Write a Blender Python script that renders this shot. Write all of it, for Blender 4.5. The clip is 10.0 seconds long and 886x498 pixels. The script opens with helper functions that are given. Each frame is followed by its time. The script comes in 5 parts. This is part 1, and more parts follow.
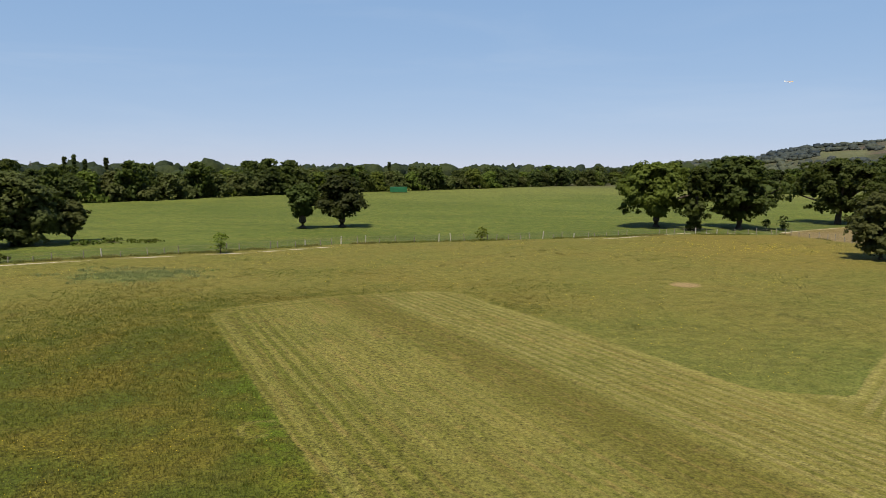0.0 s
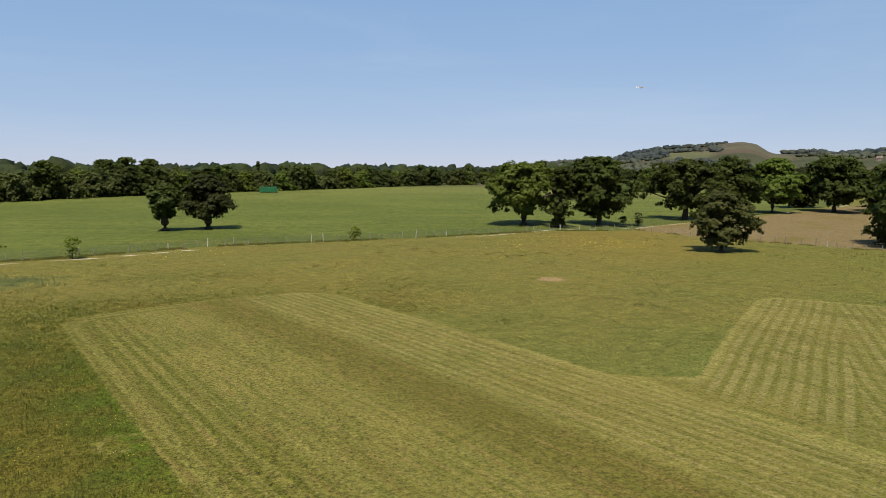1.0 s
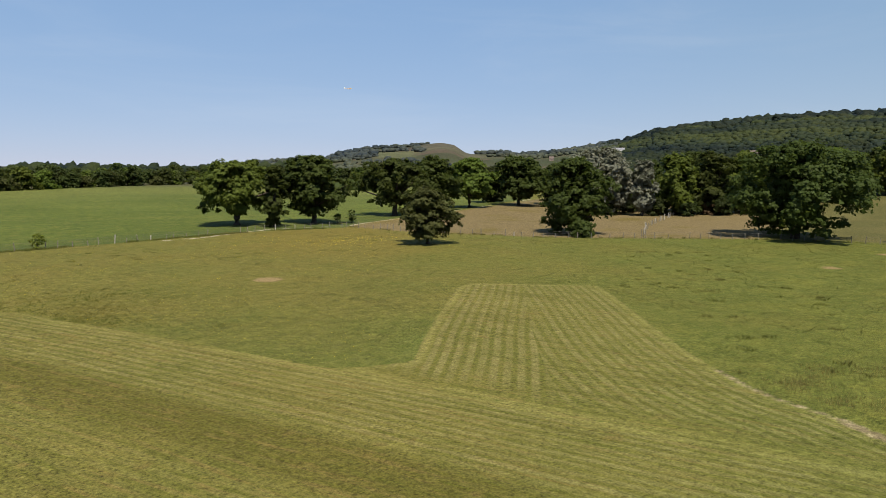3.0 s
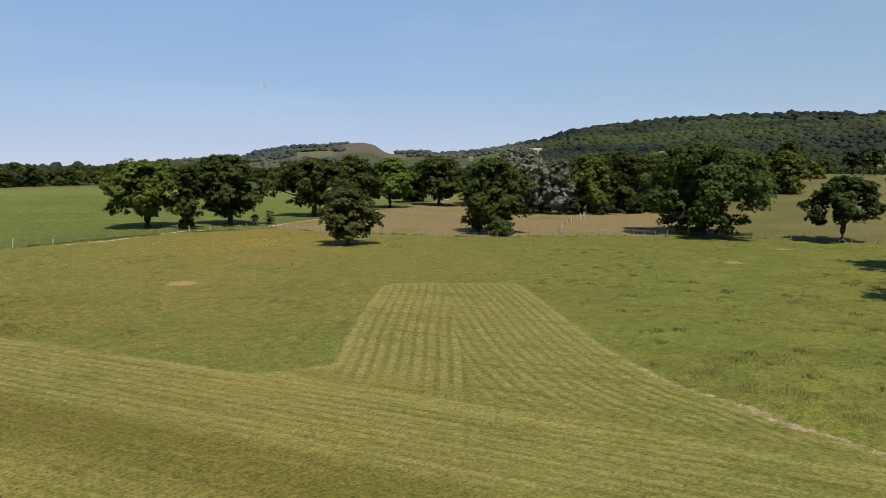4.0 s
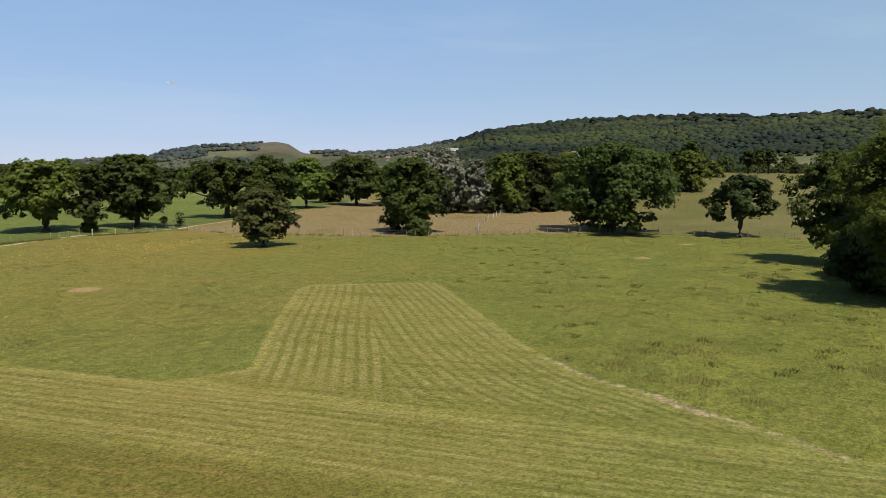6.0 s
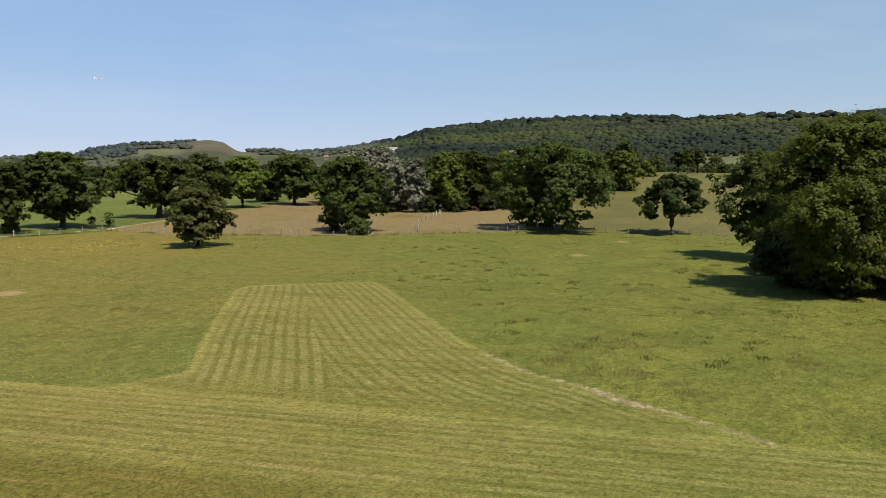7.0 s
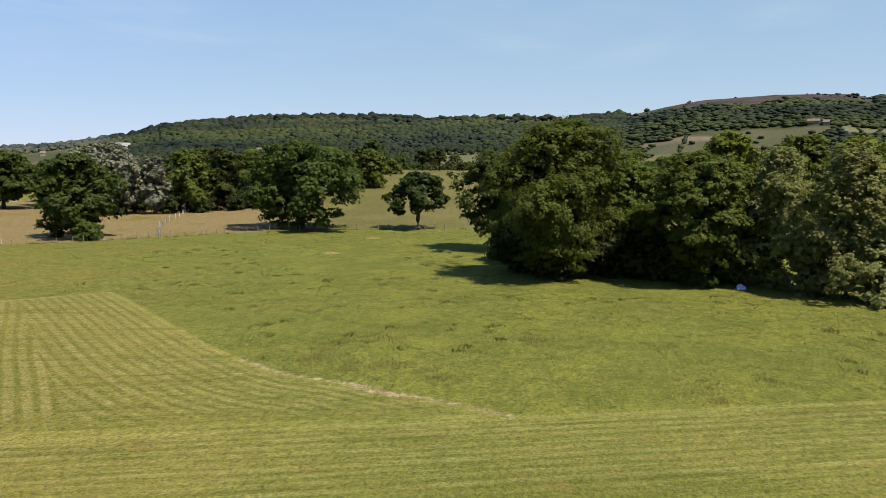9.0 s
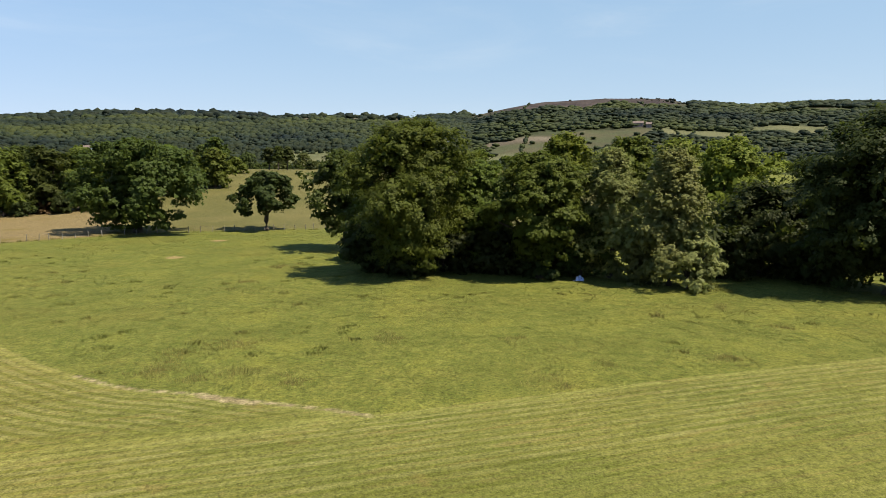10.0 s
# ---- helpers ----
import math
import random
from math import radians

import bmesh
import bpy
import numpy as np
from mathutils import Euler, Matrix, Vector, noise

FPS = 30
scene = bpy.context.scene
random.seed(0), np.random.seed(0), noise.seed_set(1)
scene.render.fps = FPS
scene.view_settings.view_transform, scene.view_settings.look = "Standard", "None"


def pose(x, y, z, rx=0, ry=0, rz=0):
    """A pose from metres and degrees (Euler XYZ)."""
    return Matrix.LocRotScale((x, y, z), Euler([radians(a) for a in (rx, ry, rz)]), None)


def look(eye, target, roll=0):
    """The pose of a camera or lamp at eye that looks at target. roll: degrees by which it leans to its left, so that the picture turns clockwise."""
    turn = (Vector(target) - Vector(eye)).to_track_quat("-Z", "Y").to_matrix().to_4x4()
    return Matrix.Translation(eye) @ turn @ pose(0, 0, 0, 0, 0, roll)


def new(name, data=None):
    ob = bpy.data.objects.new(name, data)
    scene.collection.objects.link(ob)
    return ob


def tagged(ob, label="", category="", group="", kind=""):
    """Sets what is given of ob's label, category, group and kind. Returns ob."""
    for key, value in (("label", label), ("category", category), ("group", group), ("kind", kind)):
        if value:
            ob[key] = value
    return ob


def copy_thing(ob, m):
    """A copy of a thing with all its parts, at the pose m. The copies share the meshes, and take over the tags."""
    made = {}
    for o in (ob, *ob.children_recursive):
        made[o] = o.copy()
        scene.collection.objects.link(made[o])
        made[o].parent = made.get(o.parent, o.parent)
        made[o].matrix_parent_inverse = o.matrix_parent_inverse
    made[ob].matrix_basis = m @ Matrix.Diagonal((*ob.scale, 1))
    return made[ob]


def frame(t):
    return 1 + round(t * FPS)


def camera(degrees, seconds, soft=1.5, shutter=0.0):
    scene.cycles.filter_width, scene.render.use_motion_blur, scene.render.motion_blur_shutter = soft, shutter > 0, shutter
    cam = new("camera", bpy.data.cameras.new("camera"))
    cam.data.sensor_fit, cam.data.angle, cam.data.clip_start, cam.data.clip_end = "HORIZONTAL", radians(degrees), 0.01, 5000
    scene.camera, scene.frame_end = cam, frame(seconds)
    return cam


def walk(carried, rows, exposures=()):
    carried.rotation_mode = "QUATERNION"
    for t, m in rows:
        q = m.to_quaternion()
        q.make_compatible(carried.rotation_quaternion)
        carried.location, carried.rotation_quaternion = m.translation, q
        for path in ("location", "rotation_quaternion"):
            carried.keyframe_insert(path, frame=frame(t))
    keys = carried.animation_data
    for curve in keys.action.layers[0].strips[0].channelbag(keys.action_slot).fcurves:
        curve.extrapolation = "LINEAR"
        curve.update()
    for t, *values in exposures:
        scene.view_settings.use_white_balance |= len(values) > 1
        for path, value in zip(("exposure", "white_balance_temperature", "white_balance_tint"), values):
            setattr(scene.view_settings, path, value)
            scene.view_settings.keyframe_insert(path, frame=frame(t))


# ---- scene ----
cam = camera(64.75, 10.0, soft=0.74)
EYE = 12.0
# seconds, drift x, y, z in metres, yaw, pitch, roll in degrees
ROWS = [
    (0.0, -0.000, 0.000, -0.000, 0.00, -6.69, 0.25),
    (0.5, 0.054, -0.085, -0.024, -4.44, -6.68, 0.29),
    (1.0, 0.082, -0.172, -0.014, -10.35, -6.67, 0.33),
    (1.5, 0.112, -0.180, -0.083, -15.89, -6.62, 0.35),
    (2.0, 0.137, -0.313, -0.043, -21.87, -6.62, 0.37),
    (2.5, 0.114, -0.385, -0.045, -27.42, -6.62, 0.35),
    (3.0, 0.116, -0.420, -0.034, -33.38, -6.63, 0.35),
    (3.2, 0.118, -0.490, -0.022, -35.49, -6.63, 0.33),
    (4.3, 0.142, -0.366, -0.045, -40.17, -6.61, 0.40),
    (4.5, 0.140, -0.400, -0.030, -40.17, -6.62, 0.41),
    (5.0, 0.166, -0.368, -0.043, -40.65, -6.63, 0.41),
    (5.5, 0.152, -0.531, -0.020, -43.66, -6.61, 0.31),
    (7.0, 0.022, -0.486, -0.071, -51.55, -6.63, 0.38),
    (7.5, -0.006, -0.495, -0.057, -54.90, -6.67, 0.41),
    (8.0, -0.011, -0.509, -0.071, -58.96, -6.65, 0.37),
    (8.5, -0.138, -0.600, -0.036, -64.98, -6.63, 0.37),
    (9.0, -0.252, -0.711, 0.050, -71.71, -6.70, 0.34),
    (9.5, -0.340, -0.743, 0.053, -78.25, -6.68, 0.35),
    (10.0, -0.423, -0.662, 0.121, -83.91, -6.73, 0.27),
]
walk(cam, [(t, pose(x, y, EYE + z, 90 + pitch, 0, yaw) @ pose(0, 0, 0, 0, 0, roll))
           for t, x, y, z, yaw, pitch, roll in ROWS],
     exposures=[(0.0, 0.79, 6780, 10), (2.5, 0.73, 6680, 10), (4.5, 0.79, 6600, 10), (6.0, 0.85, 6640, 10), (7.5, 0.93, 6790, 10), (9.0, 1.09, 6850, 10), (10.0, 1.23, 6900, 10)])

# ---- light ----
SUN_ELEVATION, SUN_FROM = 59.5, (-0.318, -0.948)
world = bpy.data.worlds.new("sky")
scene.world = world
world.use_nodes = True
wn = world.node_tree.nodes
sky = wn.new("ShaderNodeTexSky")
sky.sky_type, sky.sun_disc = "NISHITA", False
sky.sun_elevation = radians(SUN_ELEVATION)
sky.sun_rotation = math.atan2(SUN_FROM[0], SUN_FROM[1])
sky.air_density, sky.dust_density, sky.ozone_density = 0.75, 0.0, 1.6
wn["Background"].inputs["Strength"].default_value = 0.223
# a thin summer haze: whiter towards the horizon, an even blue above
split, join = wn.new("ShaderNodeSeparateColor"), wn.new("ShaderNodeCombineColor")
world.node_tree.links.new(sky.outputs["Color"], split.inputs[0])
for k, (power, scale) in enumerate(((0.45, 0.519), (0.31, 0.800), (0.21, 1.318))):
    curve, level = wn.new("ShaderNodeMath"), wn.new("ShaderNodeMath")
    curve.operation, level.operation = "POWER", "MULTIPLY"
    curve.inputs[1].default_value, level.inputs[1].default_value = power, scale
    world.node_tree.links.new(split.outputs[k], curve.inputs[0])
    world.node_tree.links.new(curve.outputs[0], level.inputs[0])
    world.node_tree.links.new(level.outputs[0], join.inputs[k])
# faint cirrus, drawn out along the horizon
aim, drawn, wisp, veil, cloud = wn.new("ShaderNodeTexCoord"), wn.new("ShaderNodeMapping"), wn.new("ShaderNodeTexNoise"), wn.new("ShaderNodeMapRange"), wn.new("ShaderNodeMix")
drawn.inputs["Scale"].default_value, drawn.inputs["Rotation"].default_value = (1.0, 1.4, 6.5), (0.12, 0.05, 0.3)
wisp.inputs["Scale"].default_value, wisp.inputs["Detail"].default_value, wisp.inputs["Roughness"].default_value, wisp.inputs["Distortion"].default_value = 2.4, 6.0, 0.6, 0.5
veil.interpolation_type = "SMOOTHSTEP"
veil.inputs[1].default_value, veil.inputs[2].default_value, veil.inputs[4].default_value = 0.44, 0.85, 0.11
cloud.data_type = "RGBA"
cloud.inputs[7].default_value = (2.1, 2.2, 2.35, 1.0)
for a, b in ((aim.outputs["Generated"], drawn.inputs["Vector"]), (drawn.outputs[0], wisp.inputs["Vector"]), (wisp.outputs["Fac"], veil.inputs[0]), (veil.outputs[0], cloud.inputs[0]),
             (join.outputs[0], cloud.inputs[6])):
    world.node_tree.links.new(a, b)
# milkier air on the hill side
toward, reach, milk = wn.new("ShaderNodeVectorMath"), wn.new("ShaderNodeMapRange"), wn.new("ShaderNodeMix")
toward.operation, reach.interpolation_type, milk.data_type, milk.blend_type = "DOT_PRODUCT", "SMOOTHSTEP", "RGBA", "MULTIPLY"
toward.inputs[1].default_value = (0.95, -0.31, 0.0)
reach.inputs[1].default_value, reach.inputs[2].default_value = 0.2, 1.0
milk.inputs[7].default_value = (1.062, 1.01, 0.90, 1.0)
for a, b in ((aim.outputs["Generated"], toward.inputs[0]), (toward.outputs["Value"], reach.inputs[0]), (reach.outputs[0], milk.inputs[0]), (cloud.outputs[2], milk.inputs[6]), (milk.outputs[2], wn["Background"].inputs["Color"])):
    world.node_tree.links.new(a, b)
sun = new("sun", bpy.data.lights.new("sun", "SUN"))
sun.data.energy, sun.data.angle, sun.data.color = 5.0, radians(0.53), (1.0, 0.94, 0.80)
_e = radians(SUN_ELEVATION)
sun.matrix_world = look((SUN_FROM[0] * math.cos(_e) * 100, SUN_FROM[1] * math.cos(_e) * 100, math.sin(_e) * 100), (0, 0, 0))


# ---- materials ----
class Nodes:
    """A short way to write node trees."""

    def __init__(self, name):
        self.mat = bpy.data.materials.new(name)
        self.mat.use_nodes = True
        self.t = self.mat.node_tree
        self.bsdf = self.t.nodes["Principled BSDF"]
        self.out = self.t.nodes["Material Output"]

    def put(self, socket, value):
        if isinstance(value, bpy.types.NodeSocket):
            self.t.links.new(value, socket)
        elif isinstance(value, (tuple, list)) and len(value) == 3 and len(socket.default_value) == 4:
            socket.default_value = (*value, 1.0)
        else:
            socket.default_value = value

    def node(self, kind, **inputs):
        n = self.t.nodes.new(kind)
        for k, v in inputs.items():
            self.put(n.inputs[k.replace("_", " ")], v)
        return n

    def math(self, op, a, b=0.0, clamp=False):
        n = self.t.nodes.new("ShaderNodeMath")
        n.operation, n.use_clamp = op, clamp
        self.put(n.inputs[0], a), self.put(n.inputs[1], b)
        return n.outputs[0]

    def mix(self, fac, a, b, mode="MIX"):
        n = self.t.nodes.new("ShaderNodeMix")
        n.data_type, n.blend_type = "RGBA", mode
        self.put(n.inputs[0], fac), self.put(n.inputs[6], a), self.put(n.inputs[7], b)
        return n.outputs[2]

    def ramp(self, fac, low, high):
        n = self.t.nodes.new("ShaderNodeMapRange")
        n.interpolation_type = "SMOOTHSTEP"
        self.put(n.inputs[0], fac)
        n.inputs[1].default_value, n.inputs[2].default_value = low, high
        return n.outputs[0]

    def place(self, sx=1.0, sy=1.0, sz=1.0, turn=0.0):
        g = self.t.nodes.new("ShaderNodeNewGeometry")
        r, m = self.t.nodes.new("ShaderNodeMapping"), self.t.nodes.new("ShaderNodeMapping")
        m.inputs["Scale"].default_value = (sx, sy, sz)
        r.inputs["Rotation"].default_value = (0, 0, turn)
        self.t.links.new(g.outputs["Position"], r.inputs["Vector"])
        self.t.links.new(r.outputs[0], m.inputs["Vector"])
        return m.outputs[0]

    def noise(self, scale, detail=3.0, vector=None, rough=0.55):
        n = self.t.nodes.new("ShaderNodeTexNoise")
        n.inputs["Scale"].default_value, n.inputs["Detail"].default_value, n.inputs["Roughness"].default_value = scale, detail, rough
        self.t.links.new(vector if vector is not None else self.place(), n.inputs["Vector"])
        return n.outputs["Fac"]

    def attr(self, name):
        n = self.t.nodes.new("ShaderNodeAttribute")
        n.attribute_name = name
        s = self.t.nodes.new("ShaderNodeSeparateColor")
        self.t.links.new(n.outputs["Color"], s.inputs[0])
        return s.outputs[0], s.outputs[1], s.outputs[2], n.outputs["Alpha"]

    def bump(self, height, strength, distance):
        n = self.node("ShaderNodeBump", Height=height, Strength=strength, Distance=distance)
        self.t.links.new(n.outputs[0], self.bsdf.inputs["Normal"])

    def finish(self, color, rough=0.9, gloss=0.2, metal=0.0):
        self.put(self.bsdf.inputs["Base Color"], color)
        self.put(self.bsdf.inputs["Roughness"], rough)
        self.put(self.bsdf.inputs["Specular IOR Level"], gloss)
        self.put(self.bsdf.inputs["Metallic"], metal)
        return self.mat


def leaf_material(name, dark, light, through_light=0.48, patch_scale=0.35, far=False):
    """Leaves: each leaf and each tree has its own tone; some light passes through."""
    n = Nodes(name)
    g = n.t.nodes.new("ShaderNodeNewGeometry")
    o = n.t.nodes.new("ShaderNodeObjectInfo")
    tone = n.mix(n.math("ADD", n.math("MULTIPLY", g.outputs["Random Per Island"], 0.4), 0.3), dark, light)
    patch = n.noise(patch_scale, 3.0)
    tone = n.mix(n.ramp(patch, 0.35, 0.7), tone, n.mix(0.5, tone, light))
    if far:
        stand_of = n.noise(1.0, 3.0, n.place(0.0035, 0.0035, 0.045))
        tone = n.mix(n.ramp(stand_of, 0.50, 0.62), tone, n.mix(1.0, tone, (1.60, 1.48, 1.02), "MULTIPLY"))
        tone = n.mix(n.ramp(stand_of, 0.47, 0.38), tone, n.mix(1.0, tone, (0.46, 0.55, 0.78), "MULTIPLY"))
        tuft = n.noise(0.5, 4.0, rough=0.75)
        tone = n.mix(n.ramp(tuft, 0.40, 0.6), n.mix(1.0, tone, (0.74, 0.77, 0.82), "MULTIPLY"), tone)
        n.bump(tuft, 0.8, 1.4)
    own = n.node("ShaderNodeHueSaturation", Color=tone)
    n.put(own.inputs["Hue"], n.math("ADD", n.math("MULTIPLY", o.outputs["Random"], 0.035), 0.482))
    n.put(own.inputs["Value"], n.math("ADD", n.math("MULTIPLY", o.outputs["Random"], 0.23), 0.54))
    n.finish(own.outputs[0], 0.6, 0.12)
    tr = n.node("ShaderNodeBsdfTranslucent", Color=n.mix(0.4, own.outputs[0], (0.08, 0.105, 0.013)))
    m = n.t.nodes.new("ShaderNodeMixShader")
    m.inputs[0].default_value = through_light
    n.t.links.new(n.bsdf.outputs[0], m.inputs[1])
    n.t.links.new(tr.outputs[0], m.inputs[2])
    n.t.links.new(m.outputs[0], n.out.inputs["Surface"])
    return n.mat


def plain_material(name, a, b, scale, rough=0.8, gloss=0.3, metal=0.0, relief=0.0):
    n = Nodes(name)
    v = n.noise(scale, 4.0)
    w = n.noise(scale * 9, 2.0)
    c = n.mix(n.ramp(n.math("ADD", n.math("MULTIPLY", v, 0.7), n.math("MULTIPLY", w, 0.3)), 0.3, 0.7), a, b)
    if relief:
        n.bump(w, 0.6, relief)
    return n.finish(c, rough, gloss, metal)


LEAF_OAK = leaf_material("oak_leaves", (0.037, 0.053, 0.011), (0.096, 0.124, 0.026))
LEAF_BRIGHT = leaf_material("fresh_oak_leaves", (0.067, 0.096, 0.014), (0.163, 0.204, 0.033))
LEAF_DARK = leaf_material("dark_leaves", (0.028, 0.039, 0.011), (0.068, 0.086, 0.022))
LEAF_GREY = leaf_material("alder_leaves", (0.205, 0.228, 0.074), (0.380, 0.396, 0.145), 0.6)
LEAF_SILVER = leaf_material("silver_willow_leaves", (0.130, 0.140, 0.085), (0.350, 0.350, 0.275), 0.42)
LEAF_COPSE = leaf_material("sunlit_copse_leaves", (0.053, 0.072, 0.010), (0.134, 0.162, 0.025), 0.45)
LEAF_LIME = leaf_material("yellow_green_leaves", (0.100, 0.140, 0.016), (0.235, 0.290, 0.040), 0.48)
LEAF_OLIVE = leaf_material("olive_bush_leaves", (0.063, 0.077, 0.022), (0.140, 0.158, 0.048))
LEAF_WOOD = leaf_material("mixed_wood_leaves", (0.044, 0.059, 0.016), (0.098, 0.118, 0.033))
# far woods: greens lean blue, air haze is put into the leaf colours
LEAF_HILL = leaf_material("hazed_hill_wood_leaves", (0.017, 0.029, 0.015), (0.050, 0.066, 0.031), 0.35, 0.007, True)
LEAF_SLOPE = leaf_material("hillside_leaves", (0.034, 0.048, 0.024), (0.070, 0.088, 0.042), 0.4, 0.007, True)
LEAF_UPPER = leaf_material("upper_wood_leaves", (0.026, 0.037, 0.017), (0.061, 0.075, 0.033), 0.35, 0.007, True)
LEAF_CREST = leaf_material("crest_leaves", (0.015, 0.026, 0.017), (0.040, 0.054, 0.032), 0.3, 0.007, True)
# farthest leaves go blue-grey, more of the haze in the base colour
LEAF_FAR = leaf_material("hazed_distant_leaves", (0.037, 0.048, 0.045), (0.076, 0.086, 0.074), 0.08, 0.009, True)
LEAF_BRACKEN = leaf_material("dry_bracken_leaves", (0.084, 0.051, 0.023), (0.158, 0.098, 0.047))
BARK = plain_material("bark", (0.032, 0.026, 0.019), (0.078, 0.064, 0.048), 1.5, 0.95, 0.1, 0, 0.05)
POST_WOOD = plain_material("weathered_post_wood", (0.105, 0.09, 0.072), (0.21, 0.19, 0.16), 3.0, 0.9, 0.1)
PALE_WOOD = plain_material("pale_new_post_wood", (0.23, 0.21, 0.18), (0.34, 0.315, 0.27), 3.0, 0.9, 0.1)
WIRE = plain_material("rusty_wire", (0.08, 0.07, 0.06), (0.20, 0.18, 0.16), 2.0, 0.7, 0.3, 0.4)
GREEN_STEEL = plain_material("green_painted_steel", (0.005, 0.068, 0.026), (0.009, 0.098, 0.037), 0.4, 0.5, 0.4)
HOUSE_WALL = plain_material("white_render", (0.62, 0.60, 0.55), (0.80, 0.78, 0.74), 0.3, 0.9, 0.1)
BRICK_WALL = plain_material("brown_brick", (0.15, 0.115, 0.098), (0.22, 0.170, 0.145), 0.5, 0.9, 0.1)
ROOF_TILE = plain_material("brown_roof_tiles", (0.085, 0.066, 0.060), (0.140, 0.108, 0.096), 0.5, 0.9, 0.1)
SLATE = plain_material("grey_slate", (0.12, 0.12, 0.13), (0.22, 0.22, 0.24), 0.5, 0.7, 0.3)
PANE = plain_material("window_glass", (0.02, 0.025, 0.03), (0.05, 0.055, 0.06), 1.0, 0.1, 0.6)
TARP = plain_material("pale_blue_sheeting", (0.14, 0.20, 0.40), (0.36, 0.43, 0.64), 1.5, 0.4, 0.4, 0, 0.05)

# ---- the plan ----
FENCE = [(-75, 71), (-53.3, 84.3), (-36.9, 95.0), (-16, 107.9), (0, 113.2), (10.9, 116.4), (30, 121), (45, 126.5), (62.2, 127.6)]
PASTURE_FENCE = [(62.2, 127.6), (68.1, 110), (80.8, 93), (97.3, 81), (106.5, 74), (120.6, 61), (129.5, 41), (133, 20), (128, -6)]
BACK_FENCE = [(96.4, 82), (113.8, 96.2), (128, 105), (152, 119)]
TRACK_NEAR = [(-75, 68.5), (-53.3, 82.2), (-36.9, 92.6), (-26.8, 97.8), (-16, 105)]
TRACK_FAR = [(24, 117.4), (30, 118.6), (45, 128.9), (64, 131.5), (88, 147), (113.7, 163), (150, 188), (187, 215)]
STRIP = [(-18.7, 55.2), (-17.9, 58.3), (-14.3, 61.2), (-9.6, 64), (-2.4, 67.0), (0.6, 66.8), (2.6, 64.8), (4.3, 61.1), (9.4, 52.7),
         (16.9, 37), (32.1, 6.6), (46.6, -24.6), (62, -58), (38, -66), (13, -13), (-4, 24.3), (-10.4, 37.6)]
CROSS_LEFT = [(16.9, 37.4), (19.0, 36.4), (21.8, 35.9), (24.0, 38.5), (26.2, 41.3), (31.2, 47.1), (35.7, 52.1), (39.2, 56.2), (41.1, 57.5), (42.6, 57.4)]
CROSS_RIGHT = [(52.7, 50.4), (50.2, 46.3), (45.6, 39.2), (41.9, 33.7), (38.6, 28.5), (36.6, 24.7), (35.3, 21.9), (34.7, 19.7), (34.5, 16.4), (34.0, 14.5), (33.4, 11.8), (32.9, 8.9), (32.1, 6.4)]
BARE = [(25.1, 71.4, 1.7), (86.4, 44.1, 1.35), (108.0, 47.6, 1.5)]
CROP = FENCE + [(64, 131.5), (88, 148), (113.7, 164), (187, 217), (330, 420), (200, 700), (-300, 700), (-400, 150), (-120, 50)]
TAN = [(62, 130), (66, 116), (68.1, 110), (80.8, 93), (97.3, 81), (112, 69.5), (138, 80), (168, 100), (182, 122), (200, 160), (190, 214), (113.7, 162)]
PASTURE = [(112, 69.5), (120.6, 61), (129.5, 41), (133, 20), (128, -6), (160, -40), (420, -60), (460, 260), (200, 160), (168, 100), (138, 80)]


def inside(px, py, poly):
    """Signed distance in metres from points to a polygon's rim, positive within it."""
    d = np.full(px.shape, 1e9)
    odd = np.zeros(px.shape, bool)
    for (ax, ay), (bx, by) in zip(poly, poly[1:] + poly[:1]):
        ex, ey = bx - ax, by - ay
        s = np.clip(((px - ax) * ex + (py - ay) * ey) / (ex * ex + ey * ey), 0, 1)
        d = np.minimum(d, np.hypot(px - ax - s * ex, py - ay - s * ey))
        cross = (ay > py) != (by > py)
        with np.errstate(divide="ignore", invalid="ignore"):
            odd ^= cross & (px < (bx - ax) * (py - ay) / (by - ay + 1e-12) + ax)
    return np.where(odd, d, -d)


def along(px, py, line):
    """Distance from points to an open line."""
    d = np.full(px.shape, 1e9)
    for (ax, ay), (bx, by) in zip(line, line[1:]):
        ex, ey = bx - ax, by - ay
        s = np.clip(((px - ax) * ex + (py - ay) * ey) / (ex * ex + ey * ey), 0, 1)
        d = np.minimum(d, np.hypot(px - ax - s * ex, py - ay - s * ey))
    return d


def smooth(a, b, v):
    s = np.clip((v - a) / (b - a), 0, 1)
    return s * s * (3 - 2 * s)


# the skyline of the land: azimuth (left positive) and height in degrees
RIDGE = [(-180, 1.0), (-135, 3.6), (-117, 4.55), (-111, 4.75), (-107.5, 4.6), (-103, 5.0), (-101.5, 5.4), (-97, 5.52), (-92, 5.32), (-89, 4.84), (-86.5, 4.32), (-81.5, 4.05),
         (-75, 4.08), (-71, 3.95), (-66, 4.0), (-62, 3.98), (-57, 3.75), (-54.5, 3.58), (-52, 3.3), (-50, 2.95), (-47.6, 2.25), (-45.4, 2.0), (-43.1, 1.6), (-41.3, 1.4),
         (-39.6, 1.25), (-38.3, 1.5), (-36.5, 1.4), (-35.3, 1.45), (-34.2, 2.15), (-33.2, 2.3), (-32.1, 2.2), (-31.1, 2.05), (-30.3, 1.9), (-28, 1.8), (-26.1, 1.45),
         (-24.2, 1.15), (-22.6, 1.05), (-20.2, 0.75), (-17.4, 0.45), (-14, 0.2), (20, 0.0), (60, 0.0), (180, 1.0)]


